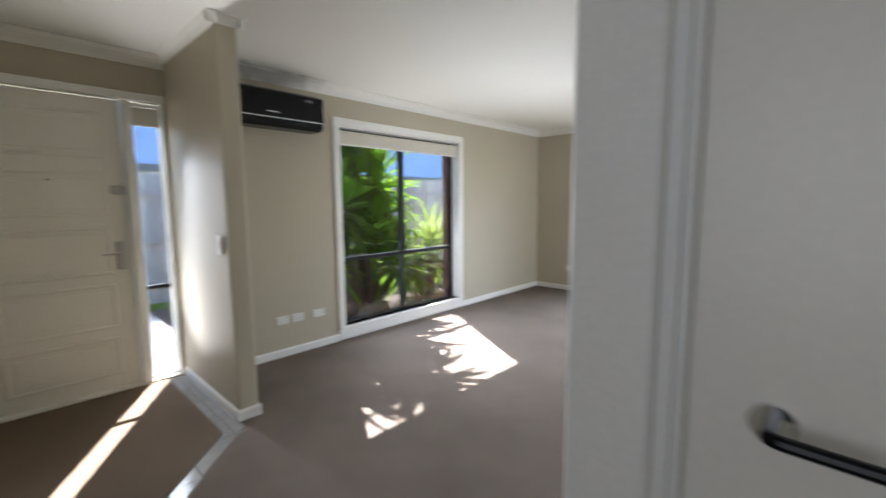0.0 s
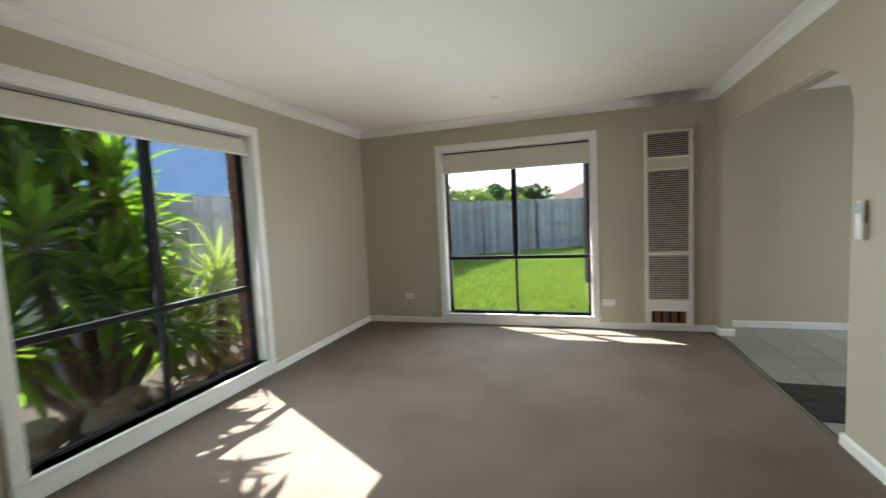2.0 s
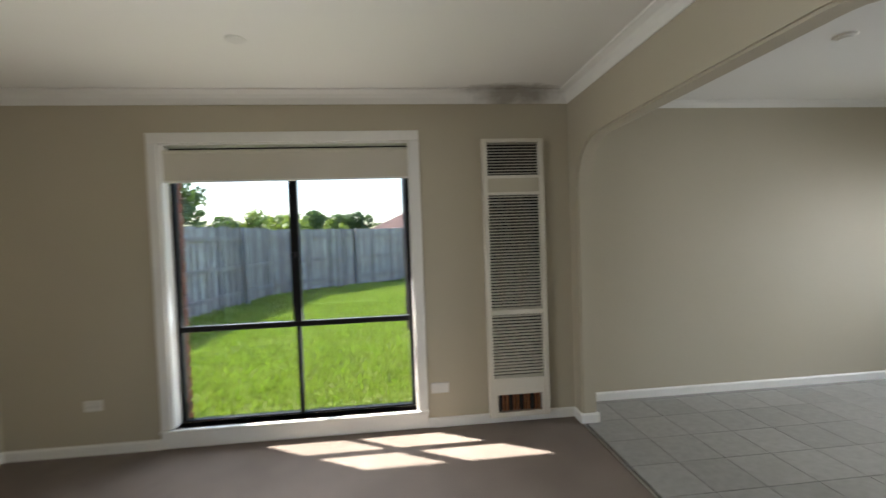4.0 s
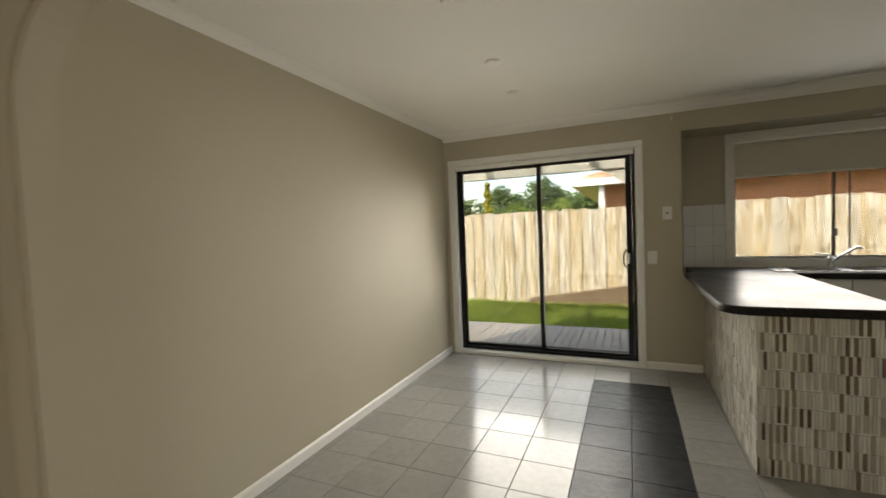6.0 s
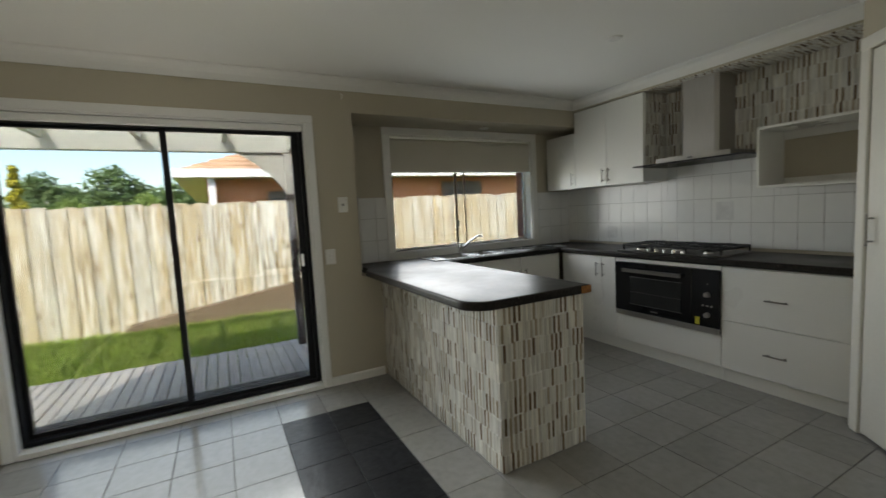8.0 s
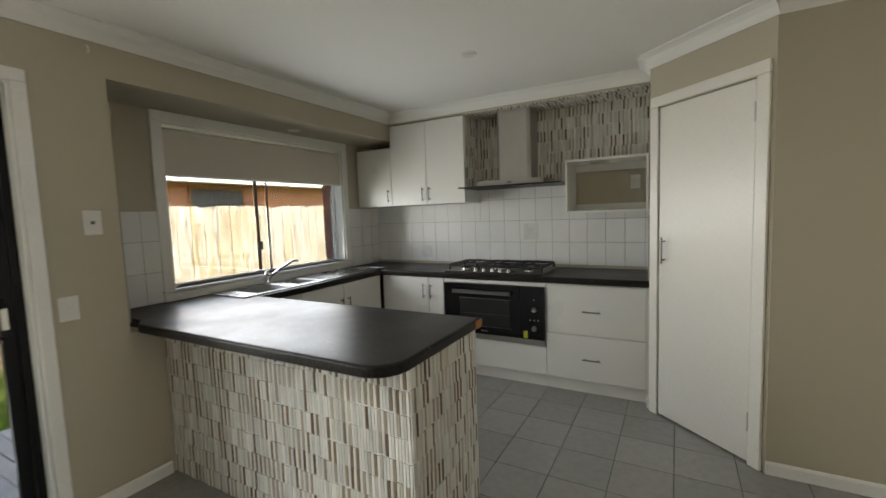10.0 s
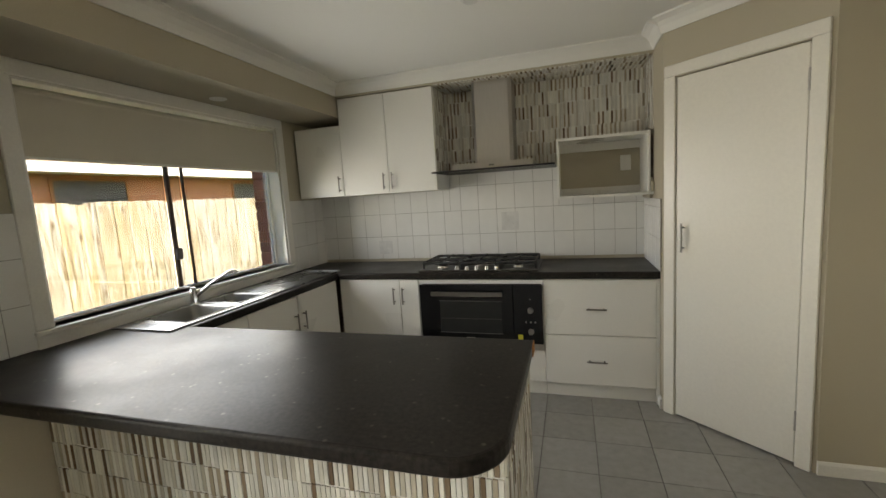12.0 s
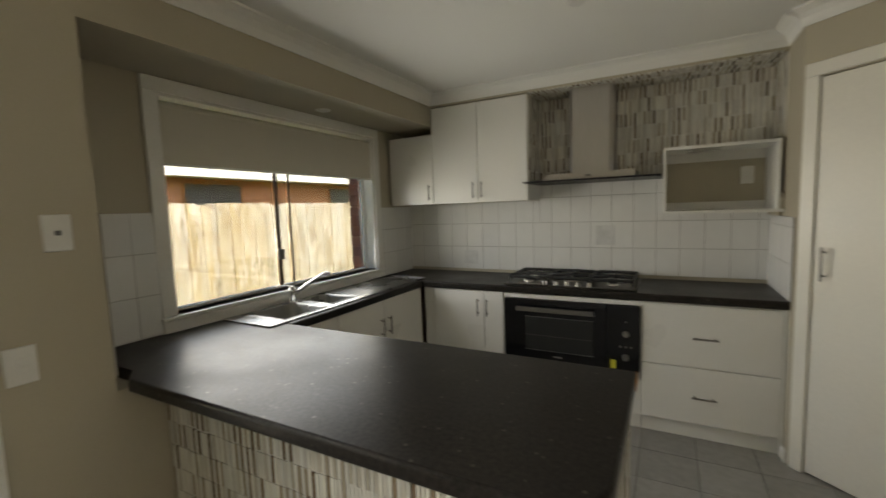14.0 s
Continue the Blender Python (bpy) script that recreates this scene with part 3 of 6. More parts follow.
for a, b, n, e0, e1 in (((0, -4.81), (0, 0), (1, 0), 0, 0), ((0, 0), (3.9, 0), (0, -1), 0, 0), ((3.9, -4.05), (3.9, 0), (-1, 0), 0, 0),
                        ((0, -4.81), (0.85, -4.81), (0, 1), 0, 0.08), ((0.85, -4.93), (0.85, -4.81), (1, 0), 0.08, 0.08), ((-0.22, -4.93), (0.85, -4.93), (0, -1), 0, 0.08),
                        ((-0.22, -6.07), (-0.22, -4.93), (1, 0), 0, 0), ((-0.22, -6.07), (2.1, -6.07), (0, 1), 0, 0),
                        ((4.01, 0.23), (7.62, 0.23), (0, -1), 0, 0), ((7.62, 0.23), (7.62, -4.43), (-1, 0), 0, 0), ((7.62, -4.43), (5.27, -4.43), (0, 1), 0, 0),
                        ((5.27, -4.43), (5.27, -4.13), (1, 0), 0, 0), ((5.27, -4.13), (4.69, -3.60), (PDIR.y * -1, PDIR.x), 0.02, 0.02), ((4.69, -3.60), (4.01, -3.60), (0, 1), 0, 0),
                        ((4.01, -3.60), (4.01, 0.23), (1, 0), 0, 0), ((3.148, HY), (3.148, -4.05), (-1, 0), 0.08, 0.08), ((3.148, -4.05), (3.9, -4.05), (0, 1), 0.08, 0)):
    if (a, b) == ((5.27, -4.13), (4.69, -3.60)):
        n = (-PDIR.y, PDIR.x) if -PDIR.y * 1 + PDIR.x * 1 > 0 else (PDIR.y, -PDIR.x)
    cornice("cornice", a, b, n, e0 * 0.6, e1 * 0.6, 0.6 if a == (4.01, 0.23) or b == (4.01, 0.23) or 0.85 in (a[0], b[0]) else 1.0)


# skirting boards
def skirt(a, b, inward, h=0.068, t=0.014):
    a, b, n = Vector((*a, 0)), Vector((*b, 0)), Vector((*inward, 0)).normalized()
    bm = bmesh.new()
    prof = [(0, 0.0), (t, 0.0), (t, h - 0.012), (t * 0.55, h - 0.003), (t * 0.3, h), (0, h)]
    rings = [[bm.verts.new(p + n * u + Vector((0, 0, v))) for u, v in prof] for p in (a, b)]
    for i in range(6):
        bm.faces.new((rings[0][i], rings[0][(i + 1) % 6], rings[1][(i + 1) % 6], rings[1][i]))
    bm.faces.new(rings[0][::-1])
    bm.faces.new(rings[1])
    bmesh.ops.recalc_face_normals(bm, faces=bm.faces)
    return structure("baseboard", bm, M_TRIM, "white painted wooden skirting board", "skirting board")


PN = (-PDIR.y, PDIR.x) if -PDIR.y + PDIR.x > 0 else (PDIR.y, -PDIR.x)
for a, b, n in (((0, -4.81), (0, -3.66), (1, 0)), ((0, -1.82), (0, 0), (1, 0)), ((0, 0), (0.99, 0), (0, -1)), ((2.80, 0), (3.9, 0), (0, -1)),
                ((3.9, -0.13), (3.9, 0), (-1, 0)), ((3.886, -0.13), (4.024, -0.13), (0, -1)), ((4.01, -0.13), (4.01, 0.23), (1, 0)),
                ((4.01, 0.23), (7.62, 0.23), (0, -1)), ((7.62, -2.19), (7.62, -1.745), (-1, 0)),
                ((3.9, -4.05), (3.9, -2.165), (-1, 0)), ((3.886, -2.165), (4.024, -2.165), (0, 1)), ((4.01, -3.6), (4.01, -2.165), (1, 0)),
                ((4.01, -3.60), (4.69, -3.60), (0, 1)), ((0, -4.81), (0.85, -4.81), (0, 1)), ((0.85, -4.944), (0.85, -4.796), (1, 0)), ((-0.2, -4.93), (0.85, -4.93), (0, -1)),
                ((-0.2, -6.07), (2.1, -6.07), (0, 1)), ((3.148, HY), (3.148, -4.05), (-1, 0)), ((3.148, -4.05), (3.9, -4.05), (0, 1)),
                ((5.27, -4.21), (5.27, -4.14), (1, 0))):
    skirt(a, b, n)

# ---- floors ----
bm = bmesh.new()
box(bm, -0.35, 8.16, -7.3, 0.33, -0.12, -0.012)
structure("floor_slab", bm, M_GROUT, "concrete floor slab under the tiles and carpet", "floor")
bm = bmesh.new()
prism(bm, [(0, 0), (0, -4.81), (0.85, -4.81), (0.90, -4.90), (2.07, -6.07), (2.1, -6.07), (2.2, -6.07), (2.2, -7.2), (5.2, -7.2), (5.2, HY), (3.148, HY), (3.148, -4.05), (3.9, -4.05), (3.9, 0)], "z", -0.012, 0.0)
structure("floor_carpet", bm, M_CARPET, "taupe cut-pile carpet in living room and hall", "carpet")


# ---- windows ----
def casing_x(par, side, a0, a1, z0, z1, face, w=0.07, t=0.018, sill=True, toe=0.0):
    """Flat white casing round an opening in a wall that runs along y; face: the wall's face, side: +1 or -1 into the room."""
    f = (face, face + side * t)
    part("casing_head", mbox(*f, a0 - w, a1 + w, z1, z1 + w, bevel=0.004), M_TRIM, par)
    for lo in (a0 - w, a1):
        part("casing_side", mbox(*f, lo, lo + w, toe if not sill else z0, z1, bevel=0.004), M_TRIM, par)
    if sill:
        part("window_sill", mbox(face - side * 0.1, face + side * 0.028, a0 - w - 0.006, a1 + w + 0.006, z0 - 0.022, z0, bevel=0.004), M_TRIM, par)
        part("apron", mbox(*f, a0 - w, a1 + w, max(0.0, z0 - 0.022 - 0.105), z0 - 0.022, bevel=0.004), M_TRIM, par)
    bm = bmesh.new()
    back = face - side * 0.145
    for lo, hi in ((a0 + 0.0005, a0 + 0.012), (a1 - 0.012, a1 - 0.0005)):
        box(bm, face, back, lo, hi, z0, z1 - 0.0005)
    box(bm, face, back, a0 + 0.005, a1 - 0.005, z1 - 0.012, z1 - 0.0005)
    part("reveal_lining", bm, M_TRIM, par)
    return par


def alu_window(name, label, a0, a1, z0, z1, face, side, mid, transom, bar, mat_frame, mat_edge=None):
    w = thing(name, label, "window", kind="structure")
    casing_x(w, side, a0, a1, z0, z1, face)
    d0, d1 = face - side * 0.10, face - side * 0.145
    fr = part("window_frame", boxes([(d0, d1, a0 + 0.012, a0 + 0.012 + bar, z0, z1 - 0.012), (d0, d1, a1 - 0.012 - bar, a1 - 0.012, z0, z1 - 0.012),
                                     (d0, d1, a0 + 0.012 + bar, a1 - 0.012 - bar, z0, z0 + 0.013), (d0, d1, a0 + 0.012 + bar, a1 - 0.012 - bar, z1 - 0.012 - bar, z1 - 0.012)]), mat_edge or mat_frame, w)
    i0, i1, b0, b1 = a0 + 0.012 + bar, a1 - 0.012 - bar, z0 + 0.013, z1 - 0.012 - bar
    dm0, dm1 = face - side * 0.094, face - side * 0.138
    rows = []
    if transom:
        part("transom", mbox(dm0, dm1, i0, i1, transom - 0.02, transom + 0.02, bevel=0.003), mat_frame, w)
        part("mullion", mbox(dm0 + side * 0.006, dm1, mid - 0.03, mid + 0.03, transom + 0.02, b1, bevel=0.003), mat_frame, w)
        part("mullion", mbox(dm0, dm1, mid - 0.014, mid + 0.014, b0, transom - 0.02, bevel=0.003), mat_frame, w)
        rows = [(i0, mid - 0.03, transom + 0.02, b1), (mid + 0.03, i1, transom + 0.02, b1), (i0, mid - 0.014, b0, transom - 0.02), (mid + 0.014, i1, b0, transom - 0.02)]
        part("window_latch", mbox(dm0 + side * 0.006, dm0 + side * 0.03, mid - 0.028, mid + 0.01, 1.26, 1.30, bevel=0.004), mat_frame, w)
    else:
        part("mullion", mbox(dm0, dm0 - side * 0.024, mid - 0.012, mid + 0.012, b0, b1, bevel=0.003), mat_frame, w)
        part("sash_stile", mbox(dm0 - side * 0.004, dm0 - side * 0.024, mid - 0.11 - 0.007, mid - 0.11 + 0.007, b0, b1, bevel=0.003), mat_frame, w)
        part("window_latch", mbox(dm0, dm0 + side * 0.022, mid - 0.02, mid + 0.02, 1.17, 1.24, bevel=0.005), M_GREY, w)
        rows = [(i0, mid - 0.117, b0, b1), (mid - 0.103, mid - 0.012, b0, b1), (mid + 0.012, i1, b0, b1)]
    for r in rows:
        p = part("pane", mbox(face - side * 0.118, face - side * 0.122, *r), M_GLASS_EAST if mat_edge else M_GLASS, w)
        p.visible_shadow = False
    return w


def roller_blind(label, a0, a1, ztop, zbot, xf, side):
    b = thing("roller_blind", label, "blind", group="roller blinds")
    bm = bmesh.new()
    rod(bm, (xf, a0, ztop - 0.03), (xf, a1, ztop - 0.03), 0.026, 14)
    part("roller", bm, M_BLIND, b, smooth=False)
    part("fabric", mbox(xf + side * 0.022, xf + side * 0.0235, a0 + 0.005, a1 - 0.005, zbot + 0.012, ztop - 0.028), M_BLIND, b)
    part("bottom_bar", mbox(xf + side * 0.016, xf + side * 0.030, a0 + 0.005, a1 - 0.005, zbot, zbot + 0.014, bevel=0.003), M_TRIM, b)
    for y in (a0 - 0.005, a1 - 0.002):
        part("bracket", mbox(xf - 0.03, xf + 0.03, y, y + 0.006, ztop - 0.062, ztop), M_PLASTIC, b)
    return b


TURN_N = Matrix(((0, 1, 0, 0), (-1, 0, 0, 0), (0, 0, 1, 0), (0, 0, 0, 1)))  # the wall along y becomes one along x
alu_window("window_1", "black aluminium window with white casing beside the garden", *W1[:2], *W1[2:], 0.0, 1, -2.74, 0.775, 0.028, M_BLACK)
w2 = alu_window("window_2", "black aluminium window with white casing facing the lawn", W2[0], W2[1], *W2[2:], 0.0, 1, 1.895, 0.785, 0.028, M_BLACK)
w2.matrix_world = TURN_N
alu_window("window_3", "brown aluminium kitchen window with white casing", *KW[:2], *KW[2:], 8.06, -1, -3.28, 0, 0.013, M_BRONZE, M_TRIM)
roller_blind("cream roller blind partly drawn on the garden window", W1[0] + 0.008, W1[1] - 0.008, 2.03, 1.885, -0.048, 1)
rb = roller_blind("cream roller blind partly drawn on the lawn window", W2[0] + 0.008, W2[1] - 0.008, 2.03, 1.80, -0.048, 1)
rb.matrix_world = TURN_N
roller_blind("cream roller blind drawn a third down the kitchen window", KW[0] + 0.008, KW[1] - 0.008, 2.058, 1.732, 8.10, -1)

# ---- sliding glass door ----
sd = thing("door_1", "black aluminium sliding glass door with white casing", "sliding door", kind="structure")
casing_x(sd, -1, SD[0], SD[1], 0.0, SD[3], 7.62, w=0.054, sill=False)
part("threshold", mbox(7.60, 7.72, SD[0] + 0.012, SD[1] - 0.012, 0.0, 0.035, bevel=0.004), M_TRIM, sd, "white painted threshold")
part("head_batten", mbox(7.635, 7.70, SD[0] + 0.02, SD[1] - 0.02, 2.0, 2.04, bevel=0.004), M_TRIM, sd)
fx0, fx1 = 7.69, 7.78
y0, y1 = SD[0] + 0.012, SD[1] - 0.012
part("door_frame", boxes([(fx0, fx1, y0, y0 + 0.03, 0.036, 2.04), (fx0, fx1, y1 - 0.02, y1, 0.036, 2.04), (fx0, fx1, y0 + 0.03, y1 - 0.02, 1.995, 2.04), (fx0, fx1, y0 + 0.03, y1 - 0.02, 0.036, 0.062)]), M_BLACK, sd)
ymid = -0.775
sp = part("sliding_panel", boxes([(7.712, 7.742, y0 + 0.031, y0 + 0.082, 0.063, 1.994), (7.712, 7.742, ymid - 0.02, ymid + 0.02, 0.063, 1.994), (7.712, 7.742, y0 + 0.082, ymid - 0.02, 0.063, 0.09), (7.712, 7.742, y0 + 0.082, ymid - 0.02, 1.976, 1.994)]), M_BLACK, sd)
fp = part("fixed_panel", boxes([(7.746, 7.776, y1 - 0.043, y1 - 0.021, 0.063, 1.994), (7.746, 7.776, ymid - 0.018, ymid + 0.018, 0.063, 1.994), (7.746, 7.776, ymid + 0.018, y1 - 0.043, 0.063, 0.09), (7.746, 7.776, ymid + 0.018, y1 - 0.043, 1.976, 1.994)]), M_BLACK, sd)
for px, a, b in ((7.727, y0 + 0.082, ymid - 0.02), (7.761, ymid + 0.018, y1 - 0.043)):
    p = part("pane", mbox(px - 0.002, px + 0.002, a, b, 0.09, 1.976), M_GLASS_EAST, sd)
    p.visible_shadow = False
bm = bmesh.new()
hy = y0 + 0.066
tube(bm, [(7.712, hy, 0.93), (7.685, hy + 0.03, 0.945), (7.672, hy + 0.045, 0.98), (7.672, hy + 0.045, 1.06), (7.685, hy + 0.03, 1.095), (7.712, hy, 1.11)], 0.008)
part("door_handle", bm, M_BLACK, sd)
part("lock", mbox(7.70, 7.713, hy - 0.014, hy + 0.014, 0.97, 1.07, bevel=0.004), M_CHROME, sd)

# ---- front door, its frame and sidelight ----
fdx = -0.25
fr = thing("door_2", "white painted front door with five panels and a glazed sidelight", "front door", kind="structure")
part("casing_head", mbox(-0.22, -0.202, -6.062, -4.935, 2.07, 2.125, bevel=0.004), M_TRIM, fr)
for a in (-6.055, -5.205):
    part("jamb", mbox(-0.32, -0.204, a, a + 0.03 + (0.03 if a > -5.580 else 0), 0, 2.07, bevel=0.004), M_TRIM, fr)
part("jamb", mbox(-0.32, -0.204, -4.965, -4.935, 0, 2.07, bevel=0.004), M_TRIM, fr)
part("threshold", mbox(-0.33, -0.19, -6.062, -4.935, 0.0, 0.022, bevel=0.004), M_DOOR, fr)
leaf = part("door_leaf", mbox(-0.285, -0.252, -6.022, -5.208, 0.024, 2.062, bevel=0.003), M_DOOR, fr)
for z0, z1 in ((1.655, 1.965), (1.265, 1.565), (0.85, 1.19), (0.465, 0.785), (0.12, 0.40)):
    bm = bmesh.new()
    a, b = -5.915, -5.315
    box(bm, -0.252, -0.243, a, b, z1 - 0.022, z1)
    box(bm, -0.252, -0.243, a, b, z0, z0 + 0.022)
    box(bm, -0.252, -0.243, a, a + 0.022, z0 + 0.022, z1 - 0.022)
    box(bm, -0.252, -0.243, b - 0.022, b, z0 + 0.022, z1 - 0.022)
    bmesh.ops.bevel(bm, geom=list(bm.edges), offset=0.004, segments=1, affect="EDGES")
    part("panel_moulding", bm, M_DOOR, leaf)
    part("panel", mbox(-0.2525, -0.2475, a + 0.05, b - 0.05, z0 + 0.05, z1 - 0.05, bevel=0.004), M_DOOR, leaf)
hl = part("lock_plate", mbox(-0.252, -0.238, -5.295, -5.245, 0.88, 1.08, bevel=0.006), M_STEEL, leaf, "brushed steel lock plate")
bm = bmesh.new()
tube(bm, [(-0.24, -5.270, 1.0), (-0.195, -5.270, 1.0), (-0.19, -5.290, 1.0), (-0.19, -5.380, 1.0)], 0.009)
part("lever", bm, M_STEEL, hl)
part("deadlock", mbox(-0.252, -0.225, -5.295, -5.210, 1.41, 1.47, bevel=0.006), M_STEEL, leaf, "steel deadlock")
part("peephole_plate", mbox(-0.252, -0.246, -5.625, -5.595, 1.50, 1.506), M_CHROME, leaf)
for z in (0.25, 1.02, 1.82):
    bm = bmesh.new()
    rod(bm, (-0.246, -6.024, z - 0.05), (-0.246, -6.024, z + 0.05), 0.008)
    part("hinge", bm, M_TRIM, fr)
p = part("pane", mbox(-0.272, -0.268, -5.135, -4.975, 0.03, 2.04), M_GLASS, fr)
p.visible_shadow = False
part("sidelight_frame", boxes([(-0.285, -0.25, -5.145, -5.133, 0.022, 2.06), (-0.285, -0.25, -4.977, -4.965, 0.022, 2.06), (-0.285, -0.25, -5.133, -4.977, 2.035, 2.06), (-0.285, -0.25, -5.133, -4.977, 0.022, 0.035)]), M_TRIM, fr)
part("sidelight_bar", mbox(-0.28, -0.255, -5.133, -4.977, 0.705, 0.735), M_BLACK, fr)
part("sidelight_blind", mbox(-0.25, -0.235, -5.135, -4.975, 1.90, 2.03, bevel=0.004), M_BLIND, fr, "small rolled cream blind")

# ---- hall cupboard door ----
hd = thing("door_3", "white flush hall door with a dark lever handle", "door", kind="structure")
for a in (HD[0] - 0.14, HD[1]):
    part("casing_side", mbox(a, a + 0.14, HY - 0.018, HY, 0, 2.06, bevel=0.006), M_TRIM, hd)
part("casing_head", mbox(HD[0] - 0.14, HD[1] + 0.14, HY - 0.018, HY, 2.06, 2.14, bevel=0.006), M_TRIM, hd)
part("jamb", boxes([(HD[0], HD[0] + 0.022, HY, HY + 0.100, 0, 2.06), (HD[1] - 0.02, HD[1], HY, HY + 0.100, 0, 2.06), (HD[0] + 0.02, HD[1] - 0.02, HY, HY + 0.100, 2.04, 2.06)]), M_TRIM, hd)
part("door_stop", boxes([(HD[0] + 0.022, HD[0] + 0.034, HY + 0.018, HY + 0.053, 0, 2.04)]), M_TRIM, hd)
part("door_leaf", mbox(HD[0] + 0.024, HD[1] - 0.023, HY + 0.055, HY + 0.090, 0.012, 2.037, bevel=0.003), M_DOOR, hd)
bm = bmesh.new()
hx, hz = 3.428, 1.035
rod(bm, (hx, HY + 0.055, hz), (hx, HY + 0.045, hz), 0.028, 20)
part("rose", bm, M_CHROME, hd)
bm = bmesh.new()
tube(bm, [(hx, HY + 0.045, hz), (hx, HY, hz), (hx + 0.012, HY - 0.006, hz), (hx + 0.115, HY - 0.002, hz - 0.004)], 0.010, 10)
part("lever", bm, M_ACBLACK, hd, "dark satin lever")

# ---- pantry door ----
pd = thing("door_4", "cream painted flush pantry door with a bar handle, closed", "pantry door", kind="structure")


def pbox(x0, x1, d0, d1, z0, z1, bevel=0.004):
    bm = mbox(x0, x1, d0, d1, z0, z1, bevel=bevel)
    bm.transform(PM)
    return bm


part("casing_side", pbox(PD0 - 0.062, PD0 + 0.004, -0.018, 0.0, 0, PDH + 0.004), M_DOOR, pd)
part("casing_side", pbox(PD1 - 0.004, PD1 + 0.062, -0.018, 0.0, 0, PDH + 0.004), M_DOOR, pd)
part("casing_head", pbox(PD0 - 0.062, PD1 + 0.062, -0.018, 0.0, PDH + 0.0045, PDH + 0.07), M_DOOR, pd)
part("jamb", pbox(PD0 + 0.0005, PD0 + 0.006, 0.001, 0.1, 0, PDH, 0), M_DOOR, pd)
leafp = part("door_leaf", pbox(PD0 + 0.009, PD1 - 0.009, -0.006, 0.03, 0.012, PDH - 0.006), M_DOOR, pd)
bm = bmesh.new()
for z in (1.07, 1.19):
    rod(bm, (PD0 + 0.055, -0.006, z), (PD0 + 0.055, -0.036, z), 0.005)
rod(bm, (PD0 + 0.055, -0.036, 1.045), (PD0 + 0.055, -0.036, 1.215), 0.006)
bm.transform(PM)
part("handle", bm, M_HANDLE, leafp, "brushed steel bar handle")
for z in (0.24, 1.88):
    bm = bmesh.new()
    rod(bm, (PD1 - 0.006, -0.012, z - 0.05), (PD1 - 0.006, -0.012, z + 0.05), 0.007)
    bm.transform(PM)
    part("hinge", bm, M_STEEL, pd)

# ---- wall heater ----
ht = thing("wall_heater", "tall cream louvred gas wall heater", "heater", (3.46, -0.03, 0.05))
HX0, HX1, HF = 3.245, 3.69, -0.055
for r in ((HX0, HX0 + 0.035, 0.05, 2.055), (HX1 - 0.035, HX1, 0.05, 2.055)):
    part("side_rail", mbox(r[0], r[1], HF, -0.002, r[2], r[3], bevel=0.003), M_HEAT, ht)
for z0, z1 in ((2.03, 2.055), (1.775, 1.795), (1.655, 1.675), (0.795, 0.83), (0.215, 0.335), (0.05, 0.085)):
    part("cross_rail", mbox(HX0 + 0.035, HX1 - 0.035, HF + 0.0015, -0.002, z0, z1), M_HEAT, ht)
for x in (HX0 + 0.035, HX1 - 0.06):
    part("vent_side", mbox(x, x + 0.025, HF + 0.0015, -0.002, 0.085, 0.215), M_HEAT, ht)
# near-black sheet that gives the gaps between the louvres their darkness
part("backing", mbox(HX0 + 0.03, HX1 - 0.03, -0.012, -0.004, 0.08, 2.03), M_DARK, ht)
part("blank_panel", mbox(HX0 + 0.035, HX1 - 0.035, -0.048, -0.02, 1.675, 1.775), M_WALL, ht, "beige blank panel between the louvres")
slat = bmesh.new()
prism(slat, [(0, 0.001), (-0.021, -0.0055), (-0.023, -0.002), (-0.002, 0.0045)], "x", HX0 + 0.035, HX1 - 0.035)
slat_me = mesh_of("louvre", slat, M_HEAT)
for z0, z1, n in ((1.80, 2.03, 11), (0.83, 1.655, 38), (0.335, 0.795, 20)):
    for i in range(n):
        o = new("louvre", slat_me)
        o.parent = ht
        z = z0 + (i + 0.5) * (z1 - z0) / n
        o.location = Vector((0, -0.028, z)) - ht.location
for i in range(12):
    x = HX0 + 0.07 + i * 0.0265
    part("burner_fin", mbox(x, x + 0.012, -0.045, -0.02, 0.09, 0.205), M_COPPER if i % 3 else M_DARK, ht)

# ---- split-system air conditioner ----
ac = thing("air_conditioner", "glossy black wall-mounted split air conditioner", "air conditioner", (0.1, -4.28, 1.94))
AY0, AY1 = -4.72, -3.868
bm = bmesh.new()
prism(bm, [(0.001, 1.955), (0.001, 2.225), (0.17, 2.225), (0.198, 2.21), (0.205, 2.02), (0.20, 2.015), (0.001, 2.015)], "y", AY0, AY1)
part("front_panel", bm, M_ACBLACK, ac)
bm = bmesh.new()
prism(bm, [(0.001, 1.945), (0.15, 1.945), (0.19, 1.965), (0.198, 2.006), (0.001, 2.006)], "y", AY0 + 0.004, AY1 - 0.004)
part("outlet_flap", bm, M_ACBLACK, ac)
part("trim_strip", mbox(0.02, 0.2015, AY0 + 0.002, AY1 - 0.002, 2.007, 2.0135), M_CHROME, ac, "thin chrome strip")
part("badge", mbox(0.2035, 0.2065, -4.36, -4.26, 2.048, 2.056), M_CHROME, ac)
part("display", mbox(0.199, 0.2045, -4.03, -3.97, 2.165, 2.185), M_GREY, ac)
part("top_grille", mbox(0.03, 0.16, AY0 + 0.03, AY1 - 0.03, 2.226, 2.232), M_GREY, ac)


